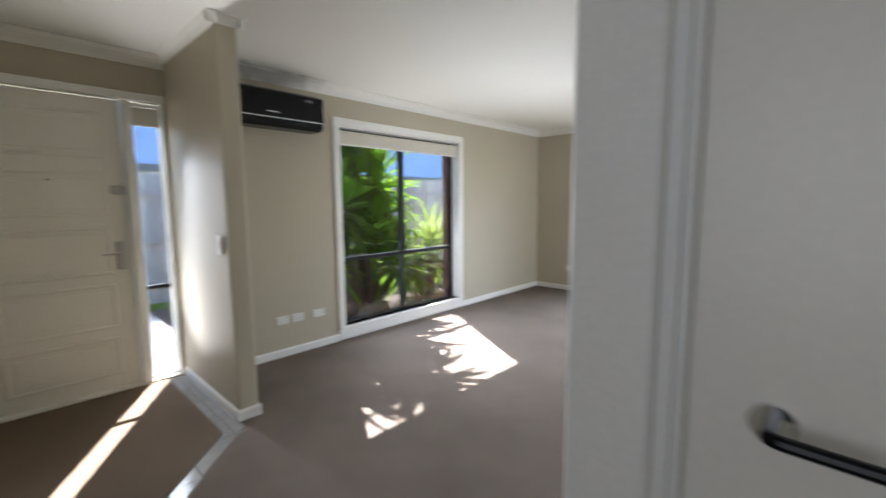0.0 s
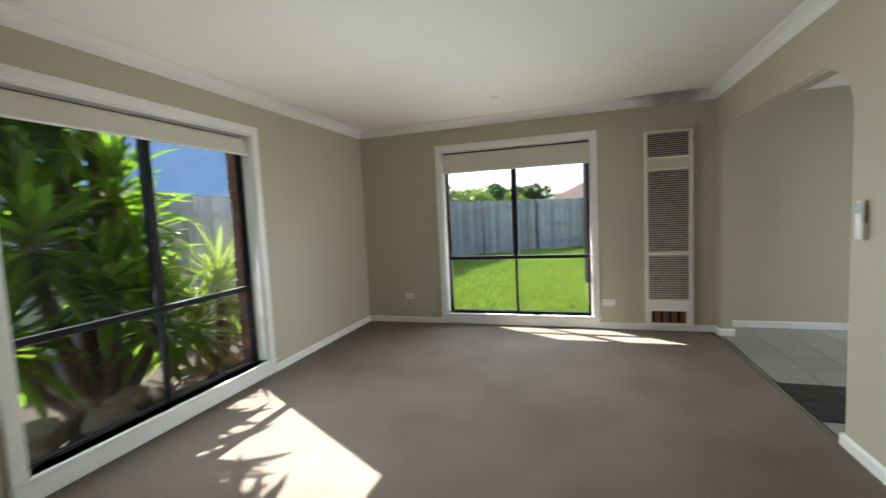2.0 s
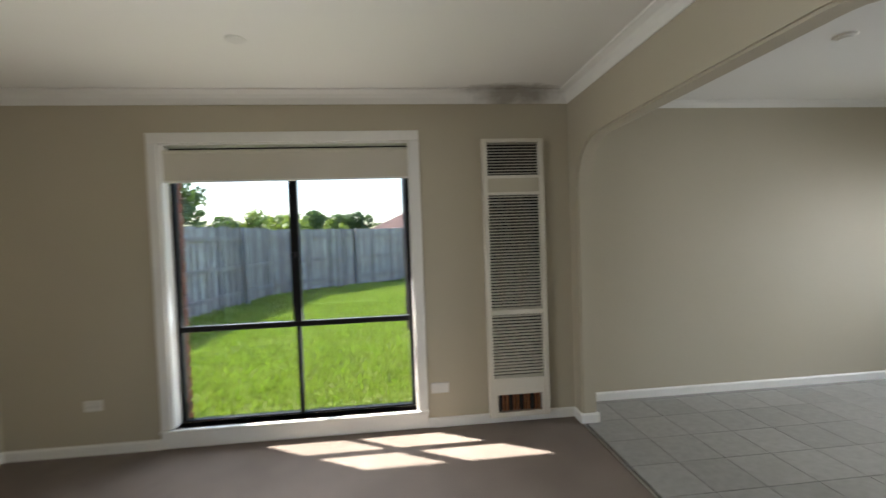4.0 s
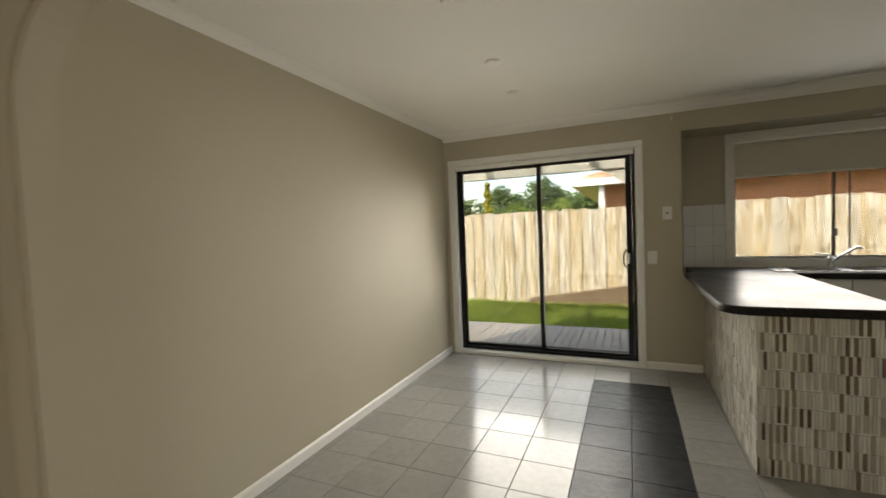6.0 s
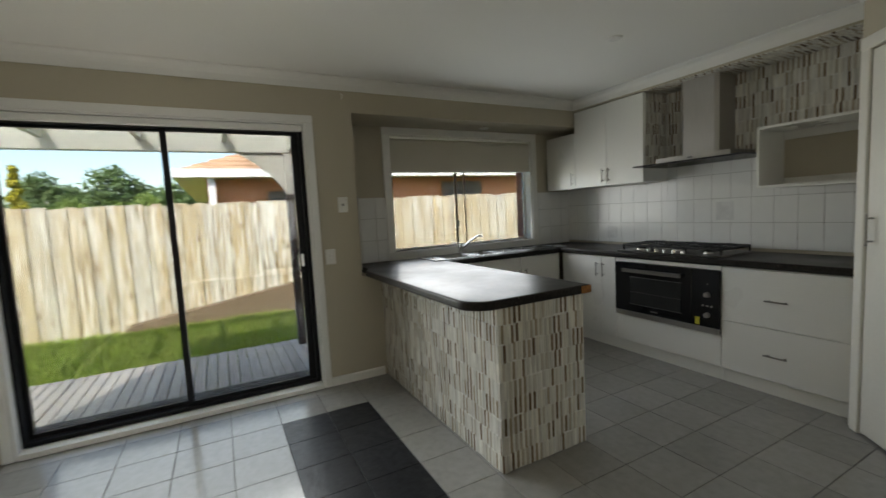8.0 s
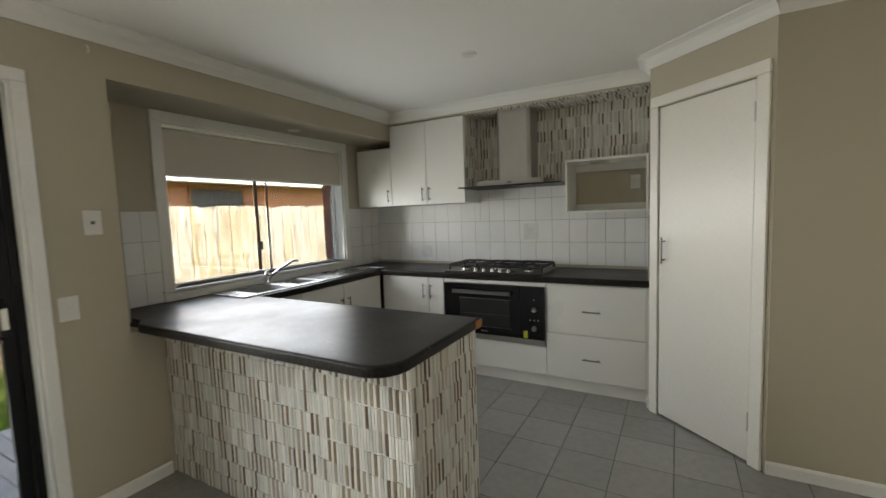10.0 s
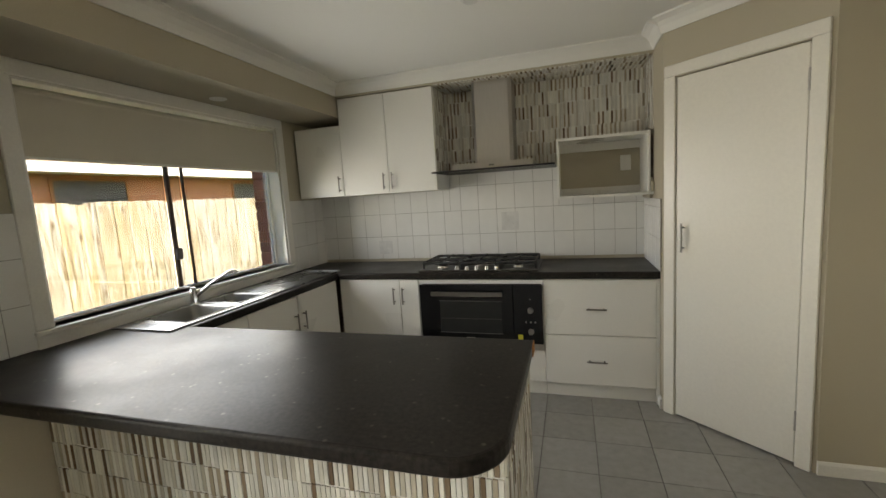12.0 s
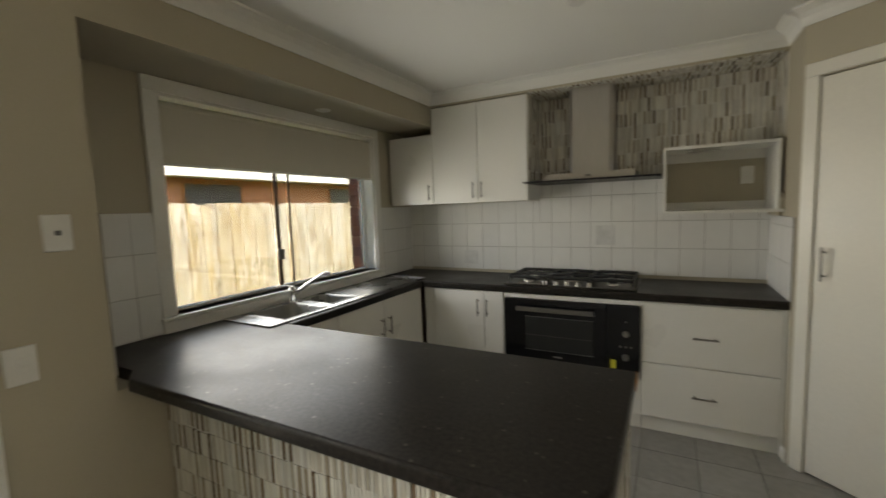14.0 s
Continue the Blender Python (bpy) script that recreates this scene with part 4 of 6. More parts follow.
# ---- outlets, switches, small fixtures ----
def plate(name, label, cat, c, n, w=0.115, h=0.072, kind="outlet", group=""):
    """A wall plate at c, facing along n (x or y)."""
    t = thing(name, label, cat, c, group)
    u = Vector((-n[1], n[0], 0))
    m = Matrix(((u.x, n[0], 0, c[0]), (u.y, n[1], 0, c[1]), (0, 0, 1, c[2]), (0, 0, 0, 1)))

    def pb(*b, bevel=0.0015):
        bm = mbox(*b, bevel=bevel)
        bm.transform(m)
        return bm
    part("plate", pb(-w / 2, w / 2, 0.0005, 0.009, -h / 2, h / 2, bevel=0.003), M_PLASTIC, t)
    if kind == "outlet":
        for s in (-1, 1):
            part("rocker", pb(s * w * 0.38 - 0.006, s * w * 0.38 + 0.006, 0.009, 0.012, 0.012, 0.026), M_PLASTIC, t)
            for k in (-0.008, 0.008):
                part("socket_slot", pb(s * w * 0.2 + k - 0.0015, s * w * 0.2 + k + 0.0015, 0.0085, 0.0096, -0.012, 0.0, bevel=0), M_GREY, t)
    elif kind == "switch":
        for k in range(2):
            part("rocker", pb(-0.012, 0.012, 0.009, 0.013, -0.024 + k * 0.028, -0.004 + k * 0.028), M_PLASTIC, t)
    elif kind == "knob":
        part("knob", pb(-0.008, 0.008, 0.009, 0.014, -0.008, 0.008), M_GREY, t)
    return t


for y, kd in ((-4.22, "blank"), (-4.08, "outlet"), (-3.87, "outlet")):
    plate("wall_outlet", "white double power outlet above the skirting" if kd == "outlet" else "white antenna outlet above the skirting", "outlet", (0, y, 0.325), (1, 0), kind=kd, group="outlets below the air conditioner")
plate("wall_outlet", "white double power outlet above the skirting", "outlet", (0.57, 0, 0.33), (0, -1))
plate("wall_outlet", "white outlet beside the heater", "outlet", (2.89, 0, 0.285), (0, -1), w=0.13, h=0.075, kind="blank")
plate("light_switch", "white light switch plate with a small dark knob", "switch", (7.62, -1.932, 1.435), (-1, 0), w=0.078, h=0.12, kind="knob")
plate("light_switch", "white double rocker light switch beside the sliding door", "switch", (7.62, -1.806, 1.034), (-1, 0), w=0.078, h=0.118, kind="switch")
plate("light_switch", "white light switch on the short entry wall", "switch", (0.72, -4.93, 1.09), (0, -1), w=0.075, h=0.118, kind="switch")
rc = thing("remote_control", "white air conditioner remote in a wall holder", "remote control", (3.89, -2.285, 1.16))
part("holder", mbox(3.874, 3.899, -2.315, -2.255, 1.10, 1.18, bevel=0.004), M_PLASTIC, rc)
part("body", mbox(3.871, 3.89, -2.311, -2.259, 1.115, 1.285, bevel=0.005), M_PLASTIC, rc)
part("screen", mbox(3.8695, 3.8712, -2.304, -2.266, 1.225, 1.275), M_SCREEN, rc)


def downlight(x, y, z, label, r=0.05, cat="downlight"):
    d = thing("downlight", label, cat, (x, y, z), "ceiling downlights")
    bm = bmesh.new()
    for i, (ra, za, rb, zb) in enumerate(((r, 0, r, -0.004), (r, -0.004, r * 0.8, -0.008))):
        rod(bm, (x, y, z + za), (x, y, z + zb), ra, 24, rb)
    part("rim", bm, M_TRIM, d)
    bm = bmesh.new()
    rod(bm, (x, y, z - 0.008), (x, y, z - 0.0095), r * 0.72, 24)
    part("diffuser", bm, M_PLASTIC, d)
    return d


for x, y in ((5.92, -0.86), (6.58, -0.82), (6.25, -3.42), (1.86, -0.77)):
    downlight(x, y, CH, "small round white recessed ceiling downlight, off")
downlight(7.9, -3.49, 2.152, "small round white downlight in the bulkhead, off")
sdt = thing("smoke_detector", "round white smoke detector on the ceiling", "smoke detector", (5.12, -0.9, CH))
bm = bmesh.new()
rod(bm, (5.12, -0.9, CH), (5.12, -0.9, CH - 0.012), 0.055, 28, 0.05)
part("base", bm, M_CEIL, sdt)
bm = bmesh.new()
rod(bm, (5.12, -0.9, CH - 0.012), (5.12, -0.9, CH - 0.022), 0.04, 28, 0.03)
part("cover", bm, M_CEIL, sdt)
cl = thing("cord_cleat", "small white cord cleat on the sliding door casing", "cleat", (7.6, 0.15, 0.72))
part("plate", mbox(7.594, 7.602, 0.14, 0.16, 0.69, 0.75, bevel=0.002), M_PLASTIC, cl)
part("horn", mbox(7.582, 7.594, 0.144, 0.156, 0.715, 0.765, bevel=0.002), M_PLASTIC, cl)
hk = thing("wall_hook", "small white hook below the cornice", "hook", (7.615, -1.98, 2.27))
bm = bmesh.new()
tube(bm, [(7.62, -1.98, 2.29), (7.60, -1.98, 2.285), (7.595, -1.98, 2.26), (7.61, -1.975, 2.25)], 0.004, 6)
part("wire", bm, M_TRIM, hk)

# ---- kitchen ----
DW, BF, CF = -4.77, -4.18, -4.195  # stove wall, bench edge, cabinet fronts
WX, BX, CX = 8.06, 7.595, 7.615    # window wall, bench edge, cabinet fronts


def bar_handle(par, a, b, n, r=0.0055):
    """A bar handle from a to b, standing off its door along n."""
    a, b, n = Vector(a), Vector(b), Vector(n)
    d = (b - a).normalized()
    bm = bmesh.new()
    rod(bm, a + n * 0.03, b + n * 0.03, r, 10)
    for p in (a + d * 0.018, b - d * 0.018):
        rod(bm, p, p + n * 0.03, r * 0.85, 8)
    return part("handle", bm, M_HANDLE, par, "brushed steel bar handle")


# base units
du = thing("drawer_unit", "white two-drawer kitchen base unit with bar handles", "cabinet", (5.65, -4.48, 0))
part("body", boxes([(5.278, 6.0, CF - 0.02, DW + 0.002, 0.1, 0.85)]), M_CAB, du)
part("kickboard", mbox(5.278, 6.0, -4.245, -4.23, 0.0, 0.1), M_CAB, du)
for z0, z1, zh in ((0.105, 0.455, 0.277), (0.460, 0.842, 0.645)):
    dr = part("drawer_front", mbox(5.292, 6.002, CF - 0.0195, CF, z0, z1, bevel=0.002), M_CAB, du)
    bar_handle(dr, (5.595, CF, zh), (5.725, CF, zh), (0, 1, 0))
part("end_panel", mbox(5.273, 5.2905, CF - 0.0195, CF, 0.0, 0.85), M_CAB, du)
oc = thing("oven_cabinet", "white kitchen cabinet built round the oven", "cabinet", (6.46, -4.48, 0))
part("body", boxes([(6.003, 6.918, CF - 0.02, DW + 0.002, 0.1, 0.338), (6.003, 6.02, CF - 0.02, DW + 0.002, 0.338, 0.85), (6.9, 6.918, CF - 0.02, DW + 0.002, 0.338, 0.85)]), M_CAB, oc)
part("kickboard", mbox(6.003, 6.918, -4.245, -4.23, 0.0, 0.1), M_CAB, oc)
part("lower_panel", mbox(6.006, 6.915, CF - 0.0195, CF, 0.105, 0.336, bevel=0.002), M_CAB, oc)
part("upper_rail", mbox(6.006, 6.915, CF - 0.0195, CF, 0.816, 0.846, bevel=0.002), M_CAB, oc)
ov = thing("oven", "black glass built-in electric oven with steel trim", "oven", (6.46, -4.45, 0.34))
OX0, OX1, OF = 6.012, 6.910, -4.178
part("body", mbox(6.025, 6.895, DW + 0.05, CF - 0.002, 0.342, 0.81), M_DARK, ov)
door = part("oven_door", mbox(6.215, OX1, CF, OF, 0.385, 0.812, bevel=0.003), M_OVEN, ov)
part("control_panel", mbox(OX0, 6.213, CF, OF, 0.385, 0.812, bevel=0.003), M_OVEN, ov)
part("steel_strip", mbox(OX0, OX1, CF, OF - 0.001, 0.342, 0.384, bevel=0.002), M_STEEL, ov, "brushed steel strip")
part("oven_window", mbox(6.295, 6.755, OF, OF + 0.0015, 0.455, 0.69, bevel=0), M_OVENWIN, door)
part("window_border", boxes([(6.29, 6.76, OF, OF + 0.001, 0.69, 0.694), (6.29, 6.76, OF, OF + 0.001, 0.451, 0.455)]), M_GREY, door)
part("oven_rack", mbox(6.30, 6.75, OF + 0.0015, OF + 0.0018, 0.56, 0.5615), M_GREY, door)
part("handle", boxes([(6.285, 6.81, OF + 0.018, OF + 0.040, 0.735, 0.765), (6.30, 6.32, OF, OF + 0.019, 0.74, 0.76), (6.775, 6.795, OF, OF + 0.019, 0.74, 0.76)]), M_HANDLE, door, "brushed steel handle")
part("badge", mbox(6.50, 6.56, OF, OF + 0.001, 0.412, 0.42), M_STEEL, door)
for z in (0.63, 0.477):
    bm = bmesh.new()
    rod(bm, (6.094, OF, z), (6.094, OF + 0.026, z), 0.021, 20, 0.017)
    part("knob", bm, M_STEEL, ov, "steel control knob")
for i in range(3):
    bm = bmesh.new()
    rod(bm, (6.063 + i * 0.032, OF, 0.545), (6.063 + i * 0.032, OF + 0.005, 0.545), 0.006, 12)
    part("button", bm, M_STEEL, ov)
part("indicator", mbox(6.09, 6.098, OF, OF + 0.001, 0.705, 0.713), M_STEEL, ov)
part("sticker", mbox(6.152, 6.185, OF, OF + 0.0012, 0.395, 0.452), M_YELLOW, ov, "yellow energy sticker")
cc = thing("corner_cabinet", "white corner base cabinet with two doors", "cabinet", (7.25, -4.48, 0))
part("body", mbox(6.922, 7.60, CF - 0.02, DW + 0.002, 0.1, 0.85), M_CAB, cc)
part("kickboard", mbox(6.922, 7.60, -4.245, -4.23, 0.0, 0.1), M_CAB, cc)
for x0, x1, hx in ((6.925, 7.075, 7.048), (7.08, 7.505, 7.122)):
    d = part("door", mbox(x0, x1, CF - 0.0195, CF, 0.105, 0.846, bevel=0.002), M_CAB, cc)
    bar_handle(d, (hx, CF, 0.66), (hx, CF, 0.79), (0, 1, 0))
sc = thing("sink_cabinet", "white base cabinets under the sink", "cabinet", (7.84, -3.5, 0))
part("body", boxes([(CX + 0.02, 7.655, DW + 0.6, -2.80, 0.1, 0.85), (7.655, WX - 0.002, DW + 0.6, -2.80, 0.1, 0.68)]), M_CAB, sc)
part("kickboard", mbox(7.66, 7.68, -4.17, -2.80, 0.0, 0.1), M_CAB, sc)
for y0, y1, hy in ((-4.175, -3.675, -3.715), (-3.67, -3.21, -3.628), (-3.205, -2.83, -3.165)):
    d = part("door", mbox(CX, CX + 0.0195, y0, y1, 0.105, 0.846, bevel=0.002), M_CAB, sc)
    bar_handle(d, (CX, hy, 0.60), (CX, hy, 0.73), (-1, 0, 0))


# worktop: one continuous sheet with a round corner at the peninsula's end
def round_edges(bm, keep):
    es = [e for e in bm.edges if abs(e.verts[0].co.z - e.verts[1].co.z) < 1e-5 and keep((e.verts[0].co + e.verts[1].co) / 2)]
    bmesh.ops.bevel(bm, geom=es, offset=0.011, segments=3, affect="EDGES", profile=0.5)


def worktop():
    ex, ny, fy, r = 5.952, -2.06, -2.835, 0.135
    out = bmesh.new()
    pts = [(WX - 0.001, ny - 0.06), (7.66, ny - 0.06), (7.615, ny - 0.03), (7.56, ny), (ex + r, ny)]
    pts += [(ex + r - r * math.sin(a), ny - r + r * math.cos(a)) for a in [math.pi / 2 * i / 10 for i in range(1, 11)]]
    pts += [(ex, fy), (BX, fy), (7.665, fy), (WX - 0.001, fy)]
    prism(out, pts, "z", 0.852, 0.90)
    round_edges(out, lambda c: c.x < 7.64 and not (c.y < fy + 0.001 and c.x > BX))
    for rows, keep in (([(BX, 7.665, BF, fy, 0.852, 0.90)], lambda c: c.x < BX + 0.001),
                       ([(5.273, BX, DW + 0.001, BF, 0.852, 0.90)], lambda c: c.y > BF - 0.001 and c.x < BX - 0.02)):
        bm = boxes(rows)
        round_edges(bm, keep)
        me = bpy.data.meshes.new("tmp")
        bm.to_mesh(me)
        bm.free()
        out.from_mesh(me)
        bpy.data.meshes.remove(me)
    box(out, 7.665, WX - 0.001, -2.855, fy, 0.852, 0.90)
    box(out, 7.965, WX - 0.001, -3.475, -2.855, 0.852, 0.90)
    box(out, 7.665, WX - 0.001, BF, -3.475, 0.852, 0.90)
    box(out, BX, WX - 0.001, DW + 0.001, BF, 0.852, 0.90)
    bmesh.ops.remove_doubles(out, verts=out.verts, dist=0.0004)
    return out


wt = solid("worktop", worktop(), M_BENCH, "speckled black laminate kitchen worktop with a rounded peninsula end", "worktop")
part("bare_edge", mbox(5.9495, 6.062, -2.8365, -2.833, 0.856, 0.896), M_CHIP, wt, "bare orange-brown board where the edging is missing")
part("bare_end", mbox(5.9495, 5.9522, -2.8365, -2.765, 0.856, 0.896), M_CHIP, wt)

# peninsula base
pen = thing("peninsula", "kitchen peninsula clad in upright mosaic sticks", "kitchen peninsula", (6.8, -2.5, 0))
PX, PF, PB2 = 5.972, -2.215, -2.79
part("core", boxes([(PX, 7.6185, PB2, PF, 0.0, 0.852)]), M_WGROUT, pen)
part("back_panel", mbox(6.0, 7.60, PB2 - 0.016, PB2 - 0.0005, 0.0, 0.85), M_CAB, pen)

# upper cupboards
UF = -4.425
up_z = (1.515, 2.29)
uc = thing("wall_cupboard", "tall white double-door wall cupboard with bar handles", "cupboard", (7.2, -4.6, 1.515))
part("body", mbox(6.795, 7.605, DW + 0.002, UF - 0.0185, *up_z), M_CAB, uc)
for x0, x1, hx in ((6.795, 7.197, 7.162), (7.2, 7.605, 7.235)):
    d = part("door", mbox(x0, x1, UF - 0.018, UF, up_z[0] - 0.004, up_z[1], bevel=0.002), M_CAB, uc)
    bar_handle(d, (hx, UF, 1.545), (hx, UF, 1.675), (0, 1, 0))
us = thing("wall_cupboard", "short white single-door wall cupboard with a bar handle", "cupboard", (7.83, -4.6, 1.515))
part("body", mbox(7.6085, 8.035, DW + 0.002, UF - 0.0185, 1.515, 2.085), M_CAB, us)
d = part("door", mbox(7.6085, 8.035, UF - 0.018, UF, 1.511, 2.085, bevel=0.002), M_CAB, us)
bar_handle(d, (7.638, UF, 1.545), (7.638, UF, 1.675), (0, 1, 0))

# range hood
rh = thing("range_hood", "brushed steel chimney range hood with a dark glass canopy", "range hood", (6.36, -4.6, 1.62))
bm = bmesh.new()
prism(bm, [(6.21, DW + 0.022), (6.21, -4.53), (6.235, -4.505), (6.485, -4.505), (6.51, -4.53), (6.51, DW + 0.022)], "z", 1.69, 2.299)
part("chimney", bm, M_STEEL, rh)
bm = bmesh.new()
prism(bm, [(6.06, DW + 0.022), (6.06, -4.40), (6.66, -4.40), (6.66, DW + 0.022)], "z", 1.648, 1.69)
bmesh.ops.bevel(bm, geom=[e for e in bm.edges if e.calc_length() > 0.3], offset=0.006, segments=2, affect="EDGES")
part("base", bm, M_STEEL, rh)
part("canopy", mbox(5.905, 6.785, DW + 0.022, -4.275, 1.63, 1.64, bevel=0.002), M_SMOKE, rh, "smoked glass canopy")
part("canopy_edge", mbox(5.905, 6.785, -4.2745, -4.272, 1.629, 1.641), M_DARK, rh)
part("button", mbox(6.34, 6.38, -4.3995, -4.397, 1.662, 1.674), M_GREY, rh)

# open microwave shelf
ms = thing("microwave_shelf", "open white microwave shelf on the wall, empty", "shelf", (5.6, -4.58, 1.385))
part("side_panel", mbox(5.88, 5.896, DW + 0.002, -4.41, 1.385, 1.81, bevel=0.002), M_CAB, ms)
part("side_panel", mbox(5.292, 5.308, DW + 0.002, -4.41, 1.385, 1.81, bevel=0.002), M_CAB, ms)
part("top_board", mbox(5.308, 5.88, DW + 0.002, -4.412, 1.79, 1.808), M_CAB, ms)
part("bottom_board", mbox(5.272, 5.88, DW + 0.002, -4.40, 1.385, 1.403), M_CAB, ms)
part("back_batten", boxes([(5.308, 5.88, DW + 0.002, DW + 0.018, 1.73, 1.79), (5.308, 5.88, DW + 0.002, DW + 0.018, 1.403, 1.455)]), M_CAB, ms)
part("back_panel", mbox(5.308, 5.88, DW + 0.0025, DW + 0.008, 1.455, 1.73), M_WALL, ms, "beige painted back")
bm = bmesh.new()
prism(bm, [(DW + 0.002, 1.50), (DW + 0.34, 1.50), (DW + 0.37, 1.47), (DW + 0.37, 1.41), (DW + 0.30, 1.36), (DW + 0.002, 1.36)], "x", 5.274, 5.29)
part("bracket", bm, M_WALL, ms)
plate("wall_outlet", "white power outlet inside the microwave shelf", "outlet", (5.407, DW + 0.008, 1.625), (0, 1), w=0.075, h=0.115, kind="switch")

# gas hob
M_TRAY = make("worn_dark_steel", (0.15, 0.145, 0.135), 0.34, 1.0, grain=90, grain_amt=0.08, patch=5, patch_amt=0.08, bump=0.02)
hb = thing("gas_cooktop", "stainless steel gas cooktop with black iron trivets", "cooktop", (6.48, -4.46, 0.9))
part("tray", mbox(6.035, 6.93, -4.70, -4.225, 0.9005, 0.912, bevel=0.005), M_TRAY, hb)
BURN = [(6.19, -4.36, 0.035), (6.19, -4.59, 0.045), (6.48, -4.47, 0.065), (6.77, -4.36, 0.045), (6.77, -4.59, 0.035)]
for x, y, r in BURN:
    bm = bmesh.new()
    rod(bm, (x, y, 0.912), (x, y, 0.926), r * 1.05, 20, r)
    b = part("burner", bm, M_STEEL, hb)
    bm = bmesh.new()
    rod(bm, (x, y, 0.926), (x, y, 0.936), r * 0.85, 20, r * 0.75)
    part("burner_cap", bm, M_IRON, b)
for x0, x1 in ((6.06, 6.325), (6.345, 6.615), (6.635, 6.90)):
    bm = bmesh.new()
    zt = 0.966
    ya, yb = -4.675, -4.285
    for a, b in (((x0, ya), (x1, ya)), ((x0, yb), (x1, yb)), ((x0, ya), (x0, yb)), ((x1, ya), (x1, yb)), ((x0, (ya + yb) / 2), (x1, (ya + yb) / 2))):
        rod(bm, (*a, zt - 0.012), (*b, zt - 0.010), 0.011, 6)
    xm = (x0 + x1) / 2
    for cy in (ya + 0.09, yb - 0.09):
        for k in range(4):
            dx, dy = (1, 0) if k == 0 else (-1, 0) if k == 1 else (0, 1) if k == 2 else (0, -1)
            rod(bm, (xm + dx * 0.025, cy + dy * 0.025, zt), (xm + dx * 0.13, cy + dy * 0.09, zt - 0.004), 0.009, 6)
    for a in (x0, x1):
        for b in (ya, yb):
            rod(bm, (a, b, 0.912), (a, b, zt - 0.008), 0.008, 6)
    part("trivet", bm, M_IRON, hb, "black cast iron trivet")
for i in range(5):
    bm = bmesh.new()
    x = 6.33 + i * 0.075
    rod(bm, (x, -4.255, 0.912), (x, -4.255, 0.936), 0.017, 16, 0.014)
    part("knob", bm, M_STEEL, hb)

# sink and tap
sk = thing("kitchen_sink", "stainless steel inset sink with two bowls and a drainer", "sink", (7.83, -3.5, 0.9))
SX0, SX1 = 7.635, 8.02
bowls = [(7.672, 7.958, -3.185, -2.86), (7.70, 7.955, -3.47, -3.25)]
bm = bmesh.new()
ztop = 0.908
ys = [-4.30, -3.47, -3.25, -3.185, -2.86, -2.735]
for a, b in zip(ys, ys[1:]):
    hole = next((w for w in bowls if abs(w[2] - a) < 1e-6), None)
    if hole:
        box(bm, SX0, hole[0], a, b, 0.9005, ztop)
        box(bm, hole[1], SX1, a, b, 0.9005, ztop)
    else:
        box(bm, SX0, SX1, a, b, 0.9005, ztop - (0.004 if a < -4 else 0))
box(bm, SX0, SX1, -4.302, -4.29, 0.9005, 0.911)
box(bm, SX0, SX0 + 0.012, -4.29, -3.46, 0.903, 0.911)
box(bm, SX1 - 0.012, SX1, -4.29, -3.46, 0.903, 0.911)
part("sink_top", bm, M_SINK, sk)
for i in range(7):
    part("drainer_rib", mbox(7.67 + i * 0.045, 7.68 + i * 0.045, -4.25, -3.52, 0.904, 0.908, bevel=0.0015), M_SINK, sk)
for x0, x1, y0, y1 in bowls:
    bm = bmesh.new()
    cx, cy, k = (x0 + x1) / 2, (y0 + y1) / 2, 0.045
    rings = []
    for f, z in ((1.0, 0.9085), (0.97, 0.90), (0.93, 0.76), (0.86, 0.742), (0.2, 0.738)):
        hx, hy = (x1 - x0) / 2 * f, (y1 - y0) / 2 * f
        kk = k * f
        ring = []
        for sx, sy, a0 in ((1, 1, 0), (-1, 1, 90), (-1, -1, 180), (1, -1, 270)):
            for i in range(5):
                a = radians(a0 + 22.5 * i)
                ring.append(bm.verts.new((cx + sx * (hx - kk) + kk * math.cos(a), cy + sy * (hy - kk) + kk * math.sin(a), z)))
        rings.append(ring)
    for r0, r1 in zip(rings, rings[1:]):
        for i in range(20):
            bm.faces.new((r0[i], r0[(i + 1) % 20], r1[(i + 1) % 20], r1[i]))
    bm.faces.new(rings[-1])
    bmesh.ops.recalc_face_normals(bm, faces=bm.faces)
    bmesh.ops.reverse_faces(bm, faces=bm.faces)
    part("bowl", bm, M_SINK, sk, smooth=True)
    bm = bmesh.new()
    rod(bm, (cx, cy, 0.7385), (cx, cy, 0.742), 0.035, 18)
    part("drain", bm, M_CHROME, sk)
    bm = bmesh.new()
    for a, b in (((x0 - 0.004, y0 - 0.004), (x1 + 0.004, y0 - 0.004)), ((x1 + 0.004, y0 - 0.004), (x1 + 0.004, y1 + 0.004)), ((x1 + 0.004, y1 + 0.004), (x0 - 0.004, y1 + 0.004)), ((x0 - 0.004, y1 + 0.004), (x0 - 0.004, y0 - 0.004))):
        rod(bm, (*a, 0.908), (*b, 0.908), 0.004, 6)
    part("bowl_rim", bm, M_SINK, sk)
tp = thing("mixer_tap", "chrome kitchen mixer tap beside the sink", "tap", (7.985, -3.2, 0.908))
bm = bmesh.new()
rod(bm, (7.985, -3.2, 0.908), (7.985, -3.2, 0.918), 0.03, 18, 0.027)
rod(bm, (7.985, -3.2, 0.918), (7.985, -3.2, 0.985), 0.022, 18, 0.02)
rod(bm, (7.985, -3.2, 0.985), (7.985, -3.2, 1.01), 0.021, 18, 0.012)
part("body", bm, M_CHROME, tp, smooth=False)
bm = bmesh.new()
